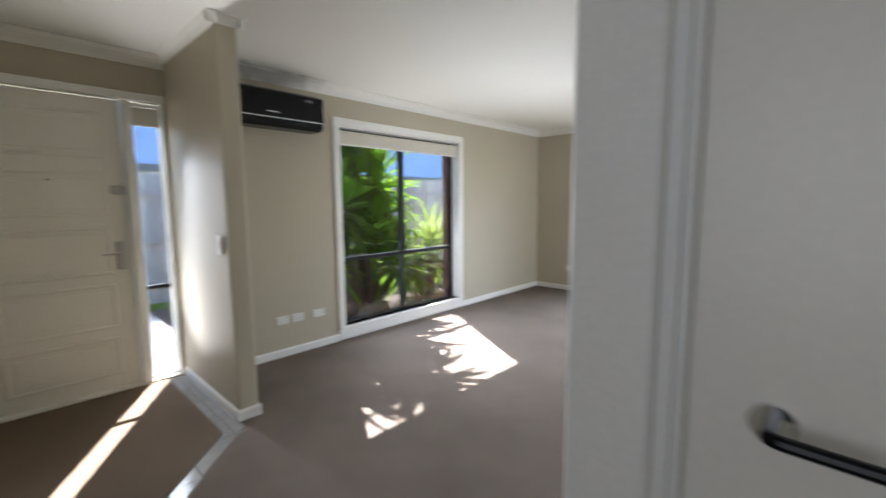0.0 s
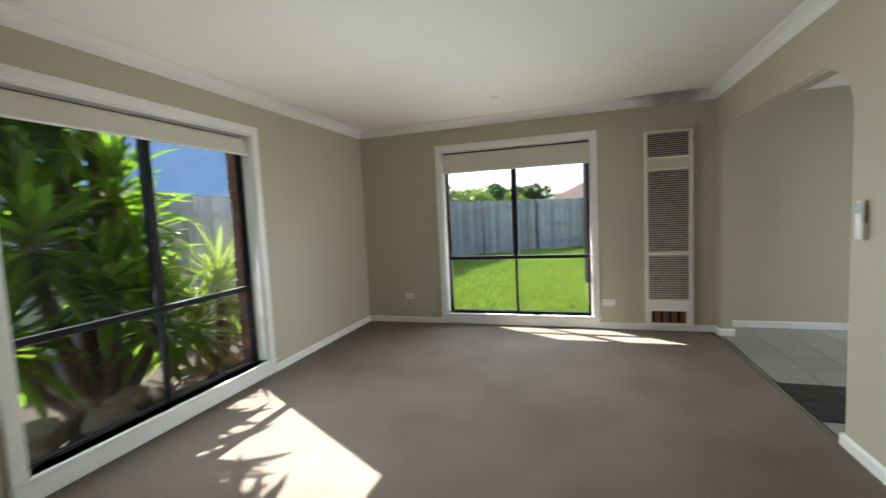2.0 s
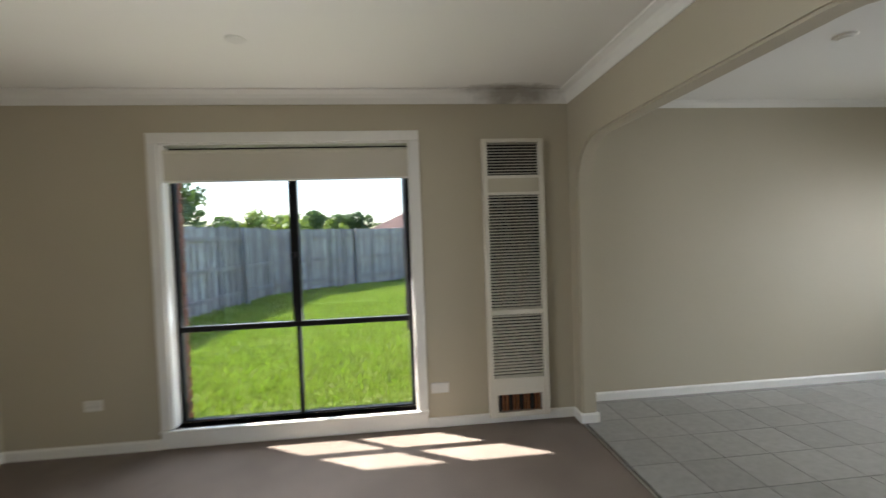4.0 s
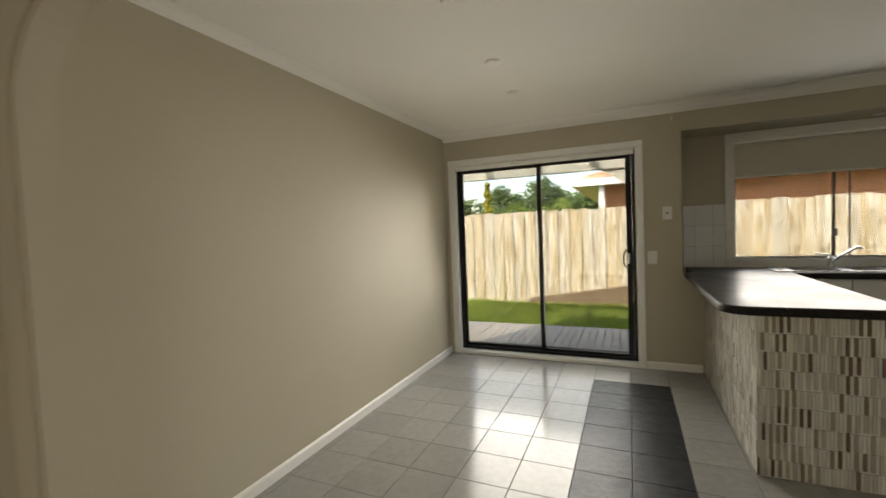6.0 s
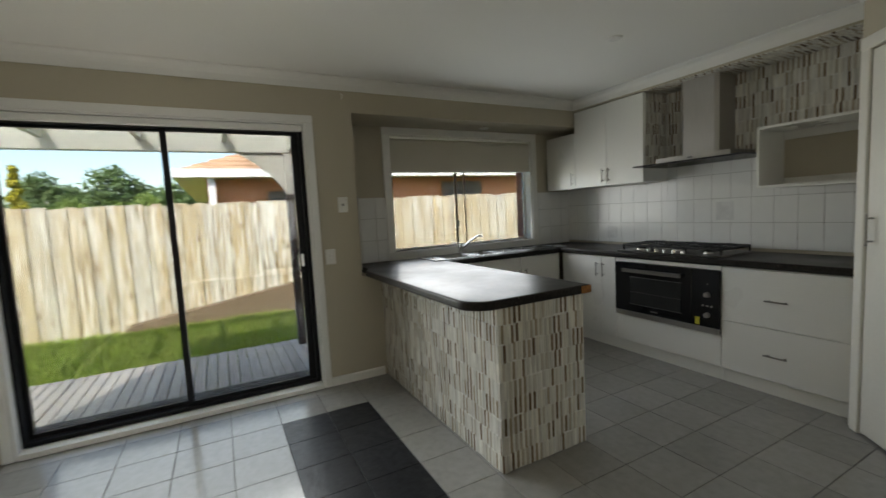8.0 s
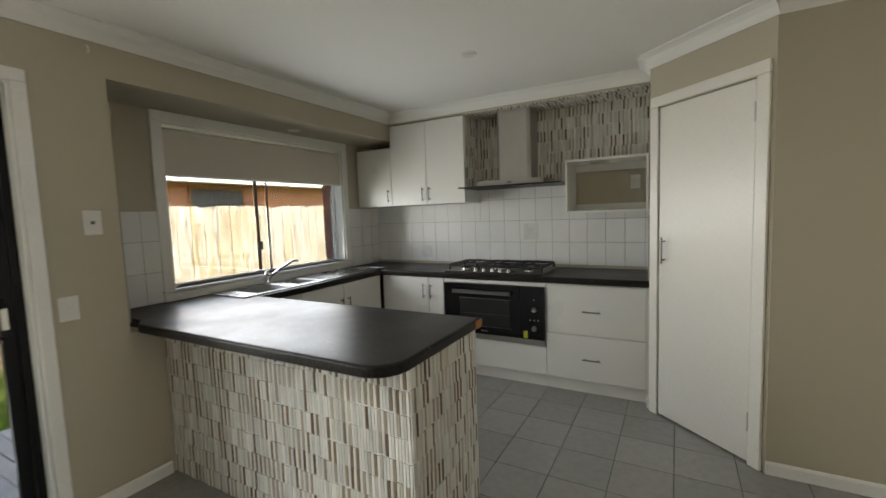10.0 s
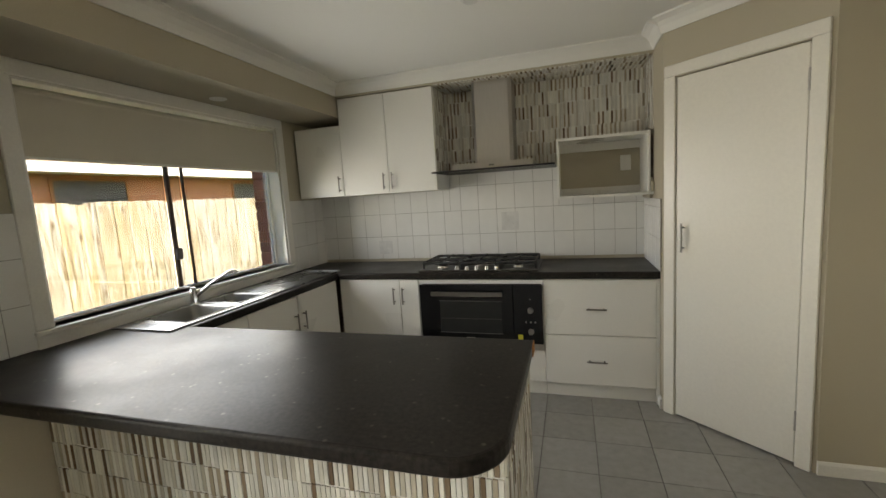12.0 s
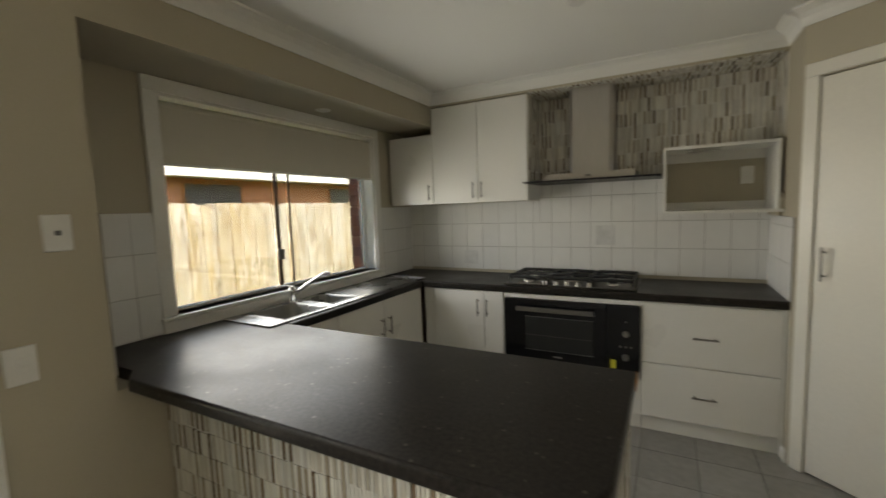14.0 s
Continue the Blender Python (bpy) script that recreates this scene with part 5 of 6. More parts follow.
tube(bm, [(7.975, -3.205, 0.955), (7.90, -3.25, 1.02), (7.80, -3.30, 1.085), (7.775, -3.315, 1.09), (7.762, -3.322, 1.075)], 0.011, 12)
part("spout", bm, M_CHROME, tp)
bm = bmesh.new()
tube(bm, [(7.985, -3.2, 1.005), (7.985, -3.16, 1.02), (7.985, -3.09, 1.03)], 0.006, 8)
part("lever", bm, M_CHROME, tp)

# ---- outdoors ----
GZ = -0.2
bm = bmesh.new()
box(bm, -400, 400, -400, 400, GZ - 0.5, GZ)
structure("ground", bm, M_LAWN, "green lawn and ground reaching the horizon", "ground")
structure("path_front", mbox(-3.2, -0.34, -9, -4.6, GZ, -0.06), M_CONCRETE, "pale concrete path at the front door", "path")
structure("garden_bed", mbox(-3.4, -0.26, -4.6, 1.5, GZ, GZ + 0.06), M_SOIL, "brown mulch garden bed beside the house", "garden bed")
# outer brick skin, eaves and roof
bm = bmesh.new()
wall_y(bm, -0.26, -0.15, -4.81, 0.26, -0.15, 2.3, [(W1[0] - 0.0, W1[1] + 0.0, W1[2] - 0.06, W1[3] + 0.02)])
structure("brick_skin_west", bm, M_BRICKWALL, "dark red brick outer wall", "wall")
bm = bmesh.new()
wall_x(bm, -0.15, 4.0, 0.15, 0.26, -0.15, 2.3, [(W2[0], W2[1], W2[2] - 0.06, W2[3] + 0.02)])
structure("brick_skin_north", bm, M_BRICKWALL, "dark red brick outer wall", "wall")
structure("brick_skin_dining", mbox(4.0, 7.9, 0.38, 0.49, -0.15, 2.3), M_BRICKWALL, "dark red brick outer wall", "wall")
bm = bmesh.new()
wall_y(bm, 7.79, 7.9, -1.94, 0.38, -0.15, 2.3, [(SD[0], SD[1], -0.05, SD[3] + 0.02)])
structure("brick_skin_east", bm, M_BRICKWALL, "dark red brick outer wall", "wall")
bm = bmesh.new()
wall_y(bm, 8.21, 8.32, -7.4, -1.94, -0.15, 2.3, [(KW[0], KW[1], KW[2] - 0.06, KW[3] + 0.02)])
structure("brick_skin_kitchen", bm, M_BRICKWALL, "dark red brick outer wall", "wall")
structure("brick_skin_south", mbox(-0.4, 8.32, -7.5, -7.4, -0.15, 2.3), M_BRICKWALL, "dark red brick outer wall", "wall")
roof = thing("house_roof", "low house roof with white eaves", "roof", (4, -3.5, 2.5), kind="structure")
part("roof_slab", boxes([(-0.3, 8.1, -7.9, 0.6, 2.505, 2.6), (8.1, 8.6, -7.9, -1.9, 2.505, 2.6)]), M_ROOFBR, roof)
part("eave", boxes([(-0.3, 7.9, 0.5, 0.659, 2.32, 2.36), (8.32, 8.6, -7.9, -1.95, 2.32, 2.36)]), M_WHITEOUT, roof)
part("fascia", boxes([(-0.3, 8.1, 0.66, 0.685, 2.28, 2.6), (8.6, 8.625, -7.9, -1.9, 2.28, 2.6)]), M_WHITEOUT, roof)

# verandah over the deck
vr = thing("verandah", "white verandah roof on a dark timber post with a curved brace", "verandah", (8.6, -0.1, -0.1))
part("ceiling_shade_panel", mbox(7.905, 9.42, -1.82, 2.2, 2.29, 2.315), M_SHEET, vr)
# unseen side roof on two posts, added to keep direct sun off the deck
part("ceiling_shade_panel", boxes([(5.0, 7.902, 0.70, 3.7, 2.29, 2.315), (7.902, 9.42, 2.203, 3.7, 2.29, 2.315)]), M_SHEET, vr)
part("post", mbox(9.255, 9.335, 3.55, 3.63, GZ, 2.289, bevel=0.006), M_POST, vr)
part("post", mbox(5.05, 5.13, 3.55, 3.63, GZ + 0.051, 2.289, bevel=0.006), M_POST, vr)
part("beam", mbox(9.25, 9.34, -1.86, 2.2, 2.07, 2.288, bevel=0.005), M_WHITEOUT, vr)
part("beam", mbox(7.905, 9.249, -1.86, -1.79, 2.10, 2.288, bevel=0.005), M_WHITEOUT, vr)
for i in range(5):
    part("rafter", mbox(7.91, 9.249, -1.2 + i * 0.72, -1.155 + i * 0.72, 2.17, 2.288), M_WHITEOUT, vr)
post = part("post", mbox(9.255, 9.335, -1.83, -1.75, -0.098, 1.62, bevel=0.006), M_POST, vr)
part("post_top", mbox(9.255, 9.335, -1.83, -1.75, 1.621, 2.07, bevel=0.006), M_WHITEOUT, vr)
bm = bmesh.new()
prism(bm, [(-1.749, 1.66), (-1.749, 2.069), (-1.28, 2.069), (-1.45, 1.97), (-1.60, 1.84), (-1.70, 1.72)], "x", 9.28, 9.31)
part("brace", bm, M_WHITEOUT, vr)
deck = thing("deck", "weathered grey timber deck outside the sliding door", "deck", (8.6, -0.1, GZ), kind="structure")
part("joists", boxes([(7.92, 9.5, -2.0 + i * 0.6, -1.95 + i * 0.6, GZ, -0.115) for i in range(8)]), M_POST, deck)
plank_me = mesh_of("plank", mbox(-0.80, 0.80, -0.043, 0.043, -0.022, 0, bevel=0.003), M_DECK)
for i in range(46):
    o = new("plank", plank_me)
    o.parent = deck
    o.location = Vector((8.71, -2.0 + i * 0.0935, -0.085 + 0.002 * math.sin(i * 2.3))) - deck.location


# ---- fences ----
def fence(name, label, a, b, z0, z1, mat, mat_rest, pale_w=0.12, near=None, side=1, rails=True, limit=300):
    """An upright paling fence from a to b; palings in the near stretch are single pieces, the rest one mesh."""
    f = thing(name, label, "fence", (a[0], a[1], z0))
    a3, b3 = Vector((*a, 0)), Vector((*b, 0))
    d = (b3 - a3).normalized()
    n = Vector((-d.y, d.x, 0)) * side
    length = (b3 - a3).length
    rot = Matrix.Rotation(math.atan2(d.y, d.x), 4, "Z")
    shapes = []
    rng = random.Random(5)
    for k in range(6):
        bm = mbox(-pale_w / 2 + rng.uniform(0, 0.006), pale_w / 2 + 0.012 + rng.uniform(0, 0.006), -0.009, 0.009, 0, z1 - z0 + rng.uniform(-0.02, 0.02), bevel=0.003)
        for v in bm.verts:
            v.co.y += rng.uniform(-0.004, 0.004)
        shapes.append(mesh_of("paling", bm, mat))
    rest = bmesh.new()
    count, i, s = 0, 0, 0.0
    while s < length:
        p = a3 + d * s + n * (0.012 if i % 2 else -0.008)
        m = Matrix.Translation((p.x, p.y, z0)) @ rot @ Matrix.Rotation(radians(rng.uniform(-0.5, 0.5)), 4, "Y")
        if near and near[0] <= s <= near[1] and count < limit:
            o = new("paling", shapes[rng.randrange(6)])
            o.parent = f
            o.matrix_local = Matrix.Translation(-f.location) @ m
            count += 1
        else:
            box(rest, -pale_w / 2, pale_w / 2 + 0.01, -0.009, 0.009, 0, z1 - z0 + rng.uniform(-0.02, 0.02), m)
        s += pale_w - 0.012 + rng.uniform(0, 0.008)
        i += 1
    if rest.verts:
        r = part("palings", rest, mat_rest, f)
        r["kind"] = "stuff"
    else:
        rest.free()
    if rails:
        for z in (0.32, 0.98, 1.70):
            bm = mbox(0, length, 0.022, 0.064, z - 0.045, z + 0.045)
            bm.transform(Matrix.Translation((a[0], a[1], z0)) @ rot @ (Matrix.Diagonal((1, side, 1, 1))))
            bmesh.ops.recalc_face_normals(bm, faces=bm.faces)
            part("rail", bm, mat_rest, f)
        k = 0.6
        while k < length:
            bm = mbox(k - 0.06, k + 0.06, 0.064, 0.16, 0, z1 - z0 + 0.01)
            bm.transform(Matrix.Translation((a[0], a[1], z0)) @ rot @ (Matrix.Diagonal((1, side, 1, 1))))
            bmesh.ops.recalc_face_normals(bm, faces=bm.faces)
            part("post", bm, mat_rest, f)
            k += 2.4
    return f


fence("paling_fence", "tall weathered honey-coloured timber paling fence behind the lawn", (11.9, -12), (11.9, 14), GZ, 1.66, M_PALING, M_PALING_J, near=(3, 22), side=1, rails=False)
fence("paling_fence", "grey weathered timber paling fence with posts and rails", (-5.6, -11), (-1.13, 9.85), GZ, 1.78, M_GREYFENCE, M_GREYFENCE_J, near=(5.0, 21), side=-1)
fence("paling_fence", "grey weathered timber paling fence along the back of the lawn", (-1.12, 9.9), (15.0, 24.4), GZ, 1.75, M_GREYFENCE, M_GREYFENCE_J, near=(0, 12), side=-1)
# shade along the fence foot, built as a brown wedge that rises southwards
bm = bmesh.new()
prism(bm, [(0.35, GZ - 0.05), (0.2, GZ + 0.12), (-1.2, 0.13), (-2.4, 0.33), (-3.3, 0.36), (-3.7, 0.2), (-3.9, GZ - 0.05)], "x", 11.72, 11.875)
structure("fence_shade_wedge", bm, M_FOOT_SHADE, "brown wedge standing in for shade along the fence foot", "bank")

gp = thing("garden_post", "dark upright garden post beside the paving", "post", (2.75, 4.2, GZ))
part("pole", mbox(2.71, 2.79, 4.16, 4.24, GZ, 2.4, bevel=0.005), M_POST, gp)
structure("paving", mbox(2.80, 6.5, 1.0, 5.2, GZ, GZ + 0.05), M_CONCRETE, "grey concrete paving beside the lawn", "paving")


# ---- neighbouring houses ----
def tiled_roof(name, x0, x1, y0, y1, z0, rise, mat, par, pitch=0.33):
    """A hip roof in rows of overlapping tiles."""
    cx, cy = (x0 + x1) / 2, (y0 + y1) / 2
    run = min(x1 - x0, y1 - y0) / 2
    n = max(6, int(run / pitch))
    bm = bmesh.new()
    for i in range(n):
        t0, t1 = i / n, (i + 1) / n
        q0 = (x0 + run * t0, x1 - run * t0, y0 + run * t0, y1 - run * t0)
        q1 = (x0 + run * t1, x1 - run * t1, y0 + run * t1, y1 - run * t1)
        za, zb = z0 + rise * t0 + 0.03, z0 + rise * t1
        c0 = [(q0[0], q0[2]), (q0[1], q0[2]), (q0[1], q0[3]), (q0[0], q0[3])]
        c1 = [(q1[0], q1[2]), (q1[1], q1[2]), (q1[1], q1[3]), (q1[0], q1[3])]
        for k in range(4):
            a, b, c, d = c0[k], c0[(k + 1) % 4], c1[(k + 1) % 4], c1[k]
            le = math.dist(a, b)
            m = max(1, min(40, int(le / 0.4)))
            for j in range(m):
                f0, f1 = j / m, (j + 1) / m
                lerp = lambda p, q, f: (p[0] + (q[0] - p[0]) * f, p[1] + (q[1] - p[1]) * f)
                p = [(*lerp(a, b, f0), za), (*lerp(a, b, f1), za), (*lerp(d, c, f1), zb), (*lerp(d, c, f0), zb)]
                vs = [bm.verts.new(v) for v in p]
                bm.faces.new(vs)
                lo = [bm.verts.new((v[0], v[1], v[2] - 0.04)) for v in p[:2]]
                bm.faces.new((vs[1], vs[0], lo[0], lo[1]))
    return part(name, bm, mat, par)


def neighbour(label, x0, x1, y0, y1, zw, rise, roofmat, wins=(), over=0.5):
    h = thing("neighbour_house", label, "house", ((x0 + x1) / 2, (y0 + y1) / 2, GZ))
    part("wall", mbox(x0, x1, y0, y1, GZ, zw), M_NBRICK, h)
    part("eave", mbox(x0 - over, x1 + over, y0 - over, y1 + over, zw, zw + 0.03), M_WHITEOUT, h)
    part("gutter", boxes([(x0 - over - 0.1, x0 - over, y0 - over - 0.1, y1 + over + 0.1, zw - 0.02, zw + 0.16), (x1 + over, x1 + over + 0.1, y0 - over - 0.1, y1 + over + 0.1, zw - 0.02, zw + 0.16),
                          (x0 - over, x1 + over, y0 - over - 0.1, y0 - over, zw - 0.02, zw + 0.16), (x0 - over, x1 + over, y1 + over, y1 + over + 0.1, zw - 0.02, zw + 0.16)]), M_WHITEOUT, h)
    tiled_roof("roof", x0 - over - 0.08, x1 + over + 0.08, y0 - over - 0.08, y1 + over + 0.08, zw + 0.12, rise, roofmat, h)
    for ya, yb, za, zb in wins:
        w = part("window", boxes([(x0 - 0.03, x0 - 0.001, ya, ya + 0.06, za, zb), (x0 - 0.03, x0 - 0.001, yb - 0.06, yb, za, zb), (x0 - 0.03, x0 - 0.001, ya, yb, za, za + 0.06), (x0 - 0.03, x0 - 0.001, ya, yb, zb - 0.06, zb)]), M_CHIP, h, "timber window frame")
        part("pane", mbox(x0 - 0.012, x0 - 0.002, ya + 0.06, yb - 0.06, za + 0.06, zb - 0.06), M_FARPANE, w)
    return h


h1 = neighbour("red brick house with terracotta tiled hip roof and white eaves", 15.2, 26, -16, -0.9, 2.35, 2.5, M_ROOF, [(-8.3, -6.8, 1.0, 2.28), (-13.0, -11.3, 1.0, 2.28), (-3.6, -2.1, 1.0, 2.1)])
part("porch_post", mbox(14.76, 14.9, -1.07, -0.93, GZ, 2.35), M_WHITEOUT, h1)
neighbour("brown tiled house beyond the side fence", 0.5, 17, 38.5, 50, 2.2, 3.2, M_ROOFBR)
shed = thing("neighbour_shed", "shed with a blue-grey corrugated steel roof", "shed", (-9, 0, GZ))
part("wall", mbox(-13, -7.0, -6.6, 13.6, GZ, 2.1), M_WHITEOUT, shed)
bm = bmesh.new()
for i in range(46):
    s = i * 0.1
    for a, b, lift0, lift1 in ((s, s + 0.06, 0.0, 0.035), (s + 0.06, s + 0.1, 0.035, 0.0)):
        q = [(-6.6 - a, 2.12 + a * 0.62 + lift0), (-6.6 - b, 2.12 + b * 0.62 + lift1)]
        bm.faces.new([bm.verts.new(v) for v in ((q[0][0], -7.0, q[0][1]), (q[0][0], 14.0, q[0][1]), (q[1][0], 14.0, q[1][1]), (q[1][0], -7.0, q[1][1]))])
part("roof", bm, M_BLUE, shed)
part("gutter", mbox(-6.62, -6.5, -7.0, 14.0, 1.98, 2.12), M_GREY, shed)


# ---- plants ----
def sword_leaf(verts, faces, base, yaw, lift, length, width, bend, rng):
    """A long pointed leaf, folded along its middle."""
    pts = []
    d = Vector((math.cos(yaw), math.sin(yaw), 0))
    sidev = Vector((-d.y, d.x, 0))
    p = Vector(base)
    el = lift
    n = 5
    k0 = len(verts)
    for i in range(n + 1):
        t = i / n
        w = width * (0.55 + 1.6 * t) * (1 - t) ** 0.75 * 1.2 if t < 1 else 0
        up = Vector((0, 0, 1)) * math.cos(el) - d * math.sin(el)
        verts.extend([tuple(p - sidev * w + up * w * 0.5), tuple(p), tuple(p + sidev * w + up * w * 0.5)])
        p = p + (d * math.cos(el) + Vector((0, 0, 1)) * math.sin(el)) * (length / n)
        el -= bend / n
    for i in range(n):
        a = k0 + i * 3
        faces.extend([(a, a + 1, a + 4, a + 3), (a + 1, a + 2, a + 5, a + 4)])


def pydata(name, verts, faces, mat, par, label="", smooth=False):
    me = bpy.data.meshes.new(name)
    me.from_pydata(verts, [], faces)
    me.materials.append(mat)
    o = new(name, me)
    o.parent = par
    off = Vector((0, 0, 0))
    up = par
    while up is not None:
        off += up.location
        up = up.parent
    me.transform(Matrix.Translation(-off))
    if label:
        o["label"] = label
    return o


def yucca(label, x, y, heads, mat, leaf_len, seed, n_leaf=46, width=0.032):
    rng = random.Random(seed)
    t = thing("yucca", label, "plant", (x, y, GZ + 0.06))
    for hx, hy, hz in heads:
        bm = bmesh.new()
        a, b, c = Vector((x + hx * 0.25, y + hy * 0.25, GZ + 0.05)), Vector((x + hx * 0.8, y + hy * 0.8, GZ + 0.06 + hz * 0.5)), Vector((x + hx, y + hy, GZ + hz))
        rod(bm, a, b, 0.055, 9, 0.045)
        rod(bm, b, c, 0.045, 9, 0.035)
        part("trunk", bm, M_BARK, t)
        vs, fs = [], []
        for i in range(n_leaf):
            f = i / n_leaf
            yaw = i * 2.399 + rng.uniform(-0.25, 0.25)
            lift = radians(-35 + 118 * f + rng.uniform(-10, 10))
            base = c + Vector((0, 0, -0.12 + 0.24 * f))
            sword_leaf(vs, fs, base, yaw, lift, leaf_len * rng.uniform(0.75, 1.15), width * rng.uniform(0.8, 1.2), radians(rng.uniform(5, 48)), rng)
        pydata("leaves", vs, fs, mat, t)
    return t


yucca("tall dark green yucca with several leafy heads beside the window", -1.2, -2.45, [(0.1, 0.15, 1.75), (-0.2, -0.3, 2.05), (0.25, -0.5, 1.45), (-0.1, 0.45, 1.35), (0.3, -0.1, 1.05), (-0.25, -0.75, 1.75), (0.25, 0.3, 0.7), (0.15, -0.7, 0.8),
      (0.05, -0.15, 2.35), (-0.1, -0.45, 2.6), (0.1, 0.05, 2.75), (-0.2, -0.75, 2.4), (-0.3, 0.0, 1.9)], M_YUCCA, 0.64, 3, 52, 0.046)
yucca("low pale spiky yucca beside the window", -1.1, -1.35, [(0.05, 0.0, 0.85), (-0.2, 0.35, 0.7), (0.15, -0.4, 0.55)], M_YUCCA2, 0.70, 8, 60, 0.024)
rngr = random.Random(4)
for i in range(9):
    bm = bmesh.new()
    bmesh.ops.create_icosphere(bm, subdivisions=2, radius=0.17)
    for v in bm.verts:
        v.co *= 1 + 0.35 * noise.noise(v.co * 6 + Vector((i * 3.1, 0, 0)))
        v.co.z *= 0.6
    rk = solid("garden_rock", bm, M_ROCK, "brown garden rock edging the bed", "rock", "garden rocks")
    rk.location = (-0.75 - 0.25 * (i % 2) + rngr.uniform(-0.06, 0.06), -3.9 + i * 0.3, GZ + 0.11)


def tree(label, x, y, height, spread, mat, seed, kind="round", leaves=1500, size=0.16, trunk_h=0.35):
    rng = random.Random(seed)
    t = thing("tree", label, "tree", (x, y, GZ))
    bm = bmesh.new()
    top = Vector((x, y, GZ + height * (trunk_h + 0.25)))
    rod(bm, (x, y, GZ - 0.1), top, height * 0.03 + 0.05, 9, height * 0.012)
    clumps = []
    for i in range(14):
        f = rng.random()
        if kind == "cone":
            z = height * (0.08 + 0.88 * i / 14)
            r = spread * (1 - z / height) * 0.6 + 0.1
            c = Vector((x + rng.uniform(-r, r) * 0.4, y + rng.uniform(-r, r) * 0.4, GZ + z))
            clumps.append((c, r))
        else:
            a = rng.uniform(0, 6.28)
            r = spread * math.sqrt(rng.random()) * 0.75
            z = height * (trunk_h + (1 - trunk_h) * rng.uniform(0.15, 0.85) * (1 - 0.45 * r / spread))
            c = Vector((x + r * math.cos(a), y + r * math.sin(a), GZ + z))
            clumps.append((c, spread * rng.uniform(0.28, 0.48)))
            s = top.lerp(Vector((x, y, GZ)), 0.45 * rng.random())
            rod(bm, s, c, 0.05, 6, 0.015)
    part("trunk", bm, M_BARK, t)
    vs, fs = [], []
    for i in range(leaves):
        c, r = clumps[i % len(clumps)]
        d = Vector((rng.gauss(0, 1), rng.gauss(0, 1), rng.gauss(0, 1))).normalized() * r * rng.uniform(0.55, 1.05)
        p = c + d
        u = Vector((rng.gauss(0, 1), rng.gauss(0, 1), rng.gauss(0, 1))).normalized()
        v = u.orthogonal().normalized()
        w = size * rng.uniform(0.6, 1.4)
        k = len(vs)
        vs += [tuple(p - u * w), tuple(p + v * w * 0.6), tuple(p + u * w), tuple(p - v * w * 0.6)]
        fs.append((k, k + 1, k + 2, k + 3))
    pydata("crown", vs, fs, mat, t)
    return t


for i, (x, y, h, s, mt, kd, n, sz) in enumerate((
        (26.5, 5.75, 4.5, 0.55, M_LEAFY, "cone", 1600, 0.09), (33, 6.6, 5.0, 1.7, M_LEAF, "round", 4000, 0.13), (32, 3.4, 4.8, 2.1, M_LEAF, "round", 4500, 0.13), (35, 0.6, 4.5, 2.6, M_LEAF, "round", 2600, 0.18), (33, 10.5, 4.0, 2.2, M_LEAF, "round", 2000, 0.18),
        (28, 4.6, 3.3, 1.4, M_LEAFL, "round", 2600, 0.11), (27.5, 1.9, 3.1, 1.4, M_LEAFL, "round", 2600, 0.11), (40, 14, 4.6, 3, M_LEAF, "round", 1500, 0.25), (38, -3, 4.0, 2.6, M_LEAFL, "round", 1500, 0.2), (24, 7.6, 2.8, 1.2, M_LEAFL, "round", 1800, 0.11),
        (-7.5, 16, 4.8, 2.6, M_LEAF, "round", 4500, 0.14), (-4.5, 25, 3.4, 2.0, M_LEAFL, "round", 3000, 0.14), (-15, 40, 4.4, 2.6, M_LEAF, "round", 3000, 0.18), (-12, 41, 5.0, 2.3, M_LEAFL, "round", 3000, 0.18), (-9, 40, 4.6, 2.0, M_LEAF, "round", 3000, 0.17),
        (-5.4, 40, 5.2, 2.5, M_LEAF, "round", 4000, 0.17), (-2.0, 40, 4.7, 1.9, M_LEAF, "round", 3500, 0.16), (-3.4, 36, 3.5, 1.6, M_LEAFL, "round", 2600, 0.14), (-7.5, 36, 3.4, 2.0, M_LEAFL, "round", 2600, 0.15), (1.5, 42, 3.4, 1.8, M_LEAF, "round", 2600, 0.17))):
    tree("tall narrow yellow-green conifer behind the fence" if kd == "cone" else ("leafy light green tree beyond the fence" if mt is M_LEAFL else "leafy dark green tree beyond the fence"), x, y, h, s, mt, 20 + i, kd, n, sz)


def grass(label, x0, x1, y0, y1, n, seed, h=0.07):
    rng = random.Random(seed)
    vs, fs = [], []
    for i in range(n):
        x, y = rng.uniform(x0, x1), rng.uniform(y0, y1)
        a = rng.uniform(0, 6.28)
        k = h * rng.uniform(0.5, 1.5) * (0.7 + 0.6 * noise.noise(Vector((x * 1.3, y * 1.3, 0))) + 0.3)
        w = 0.008 + 0.004 * rng.random()
        dx, dy = math.cos(a) * w, math.sin(a) * w
        lx, ly = rng.uniform(-0.5, 0.5) * k, rng.uniform(-0.5, 0.5) * k
        m = len(vs)
        vs += [(x - dx, y - dy, GZ), (x + dx, y + dy, GZ), (x + lx, y + ly, GZ + max(0.02, k))]
        fs.append((m, m + 1, m + 2))
    me = bpy.data.meshes.new("grass")
    me.from_pydata(vs, [], fs)
    me.materials.append(M_GRASS)
    return tagged(new("grass", me), label, "grass", kind="stuff")


grass("bright green mown lawn grass behind the deck", 9.4, 11.85, -3.0, 4.5, 42000, 1)
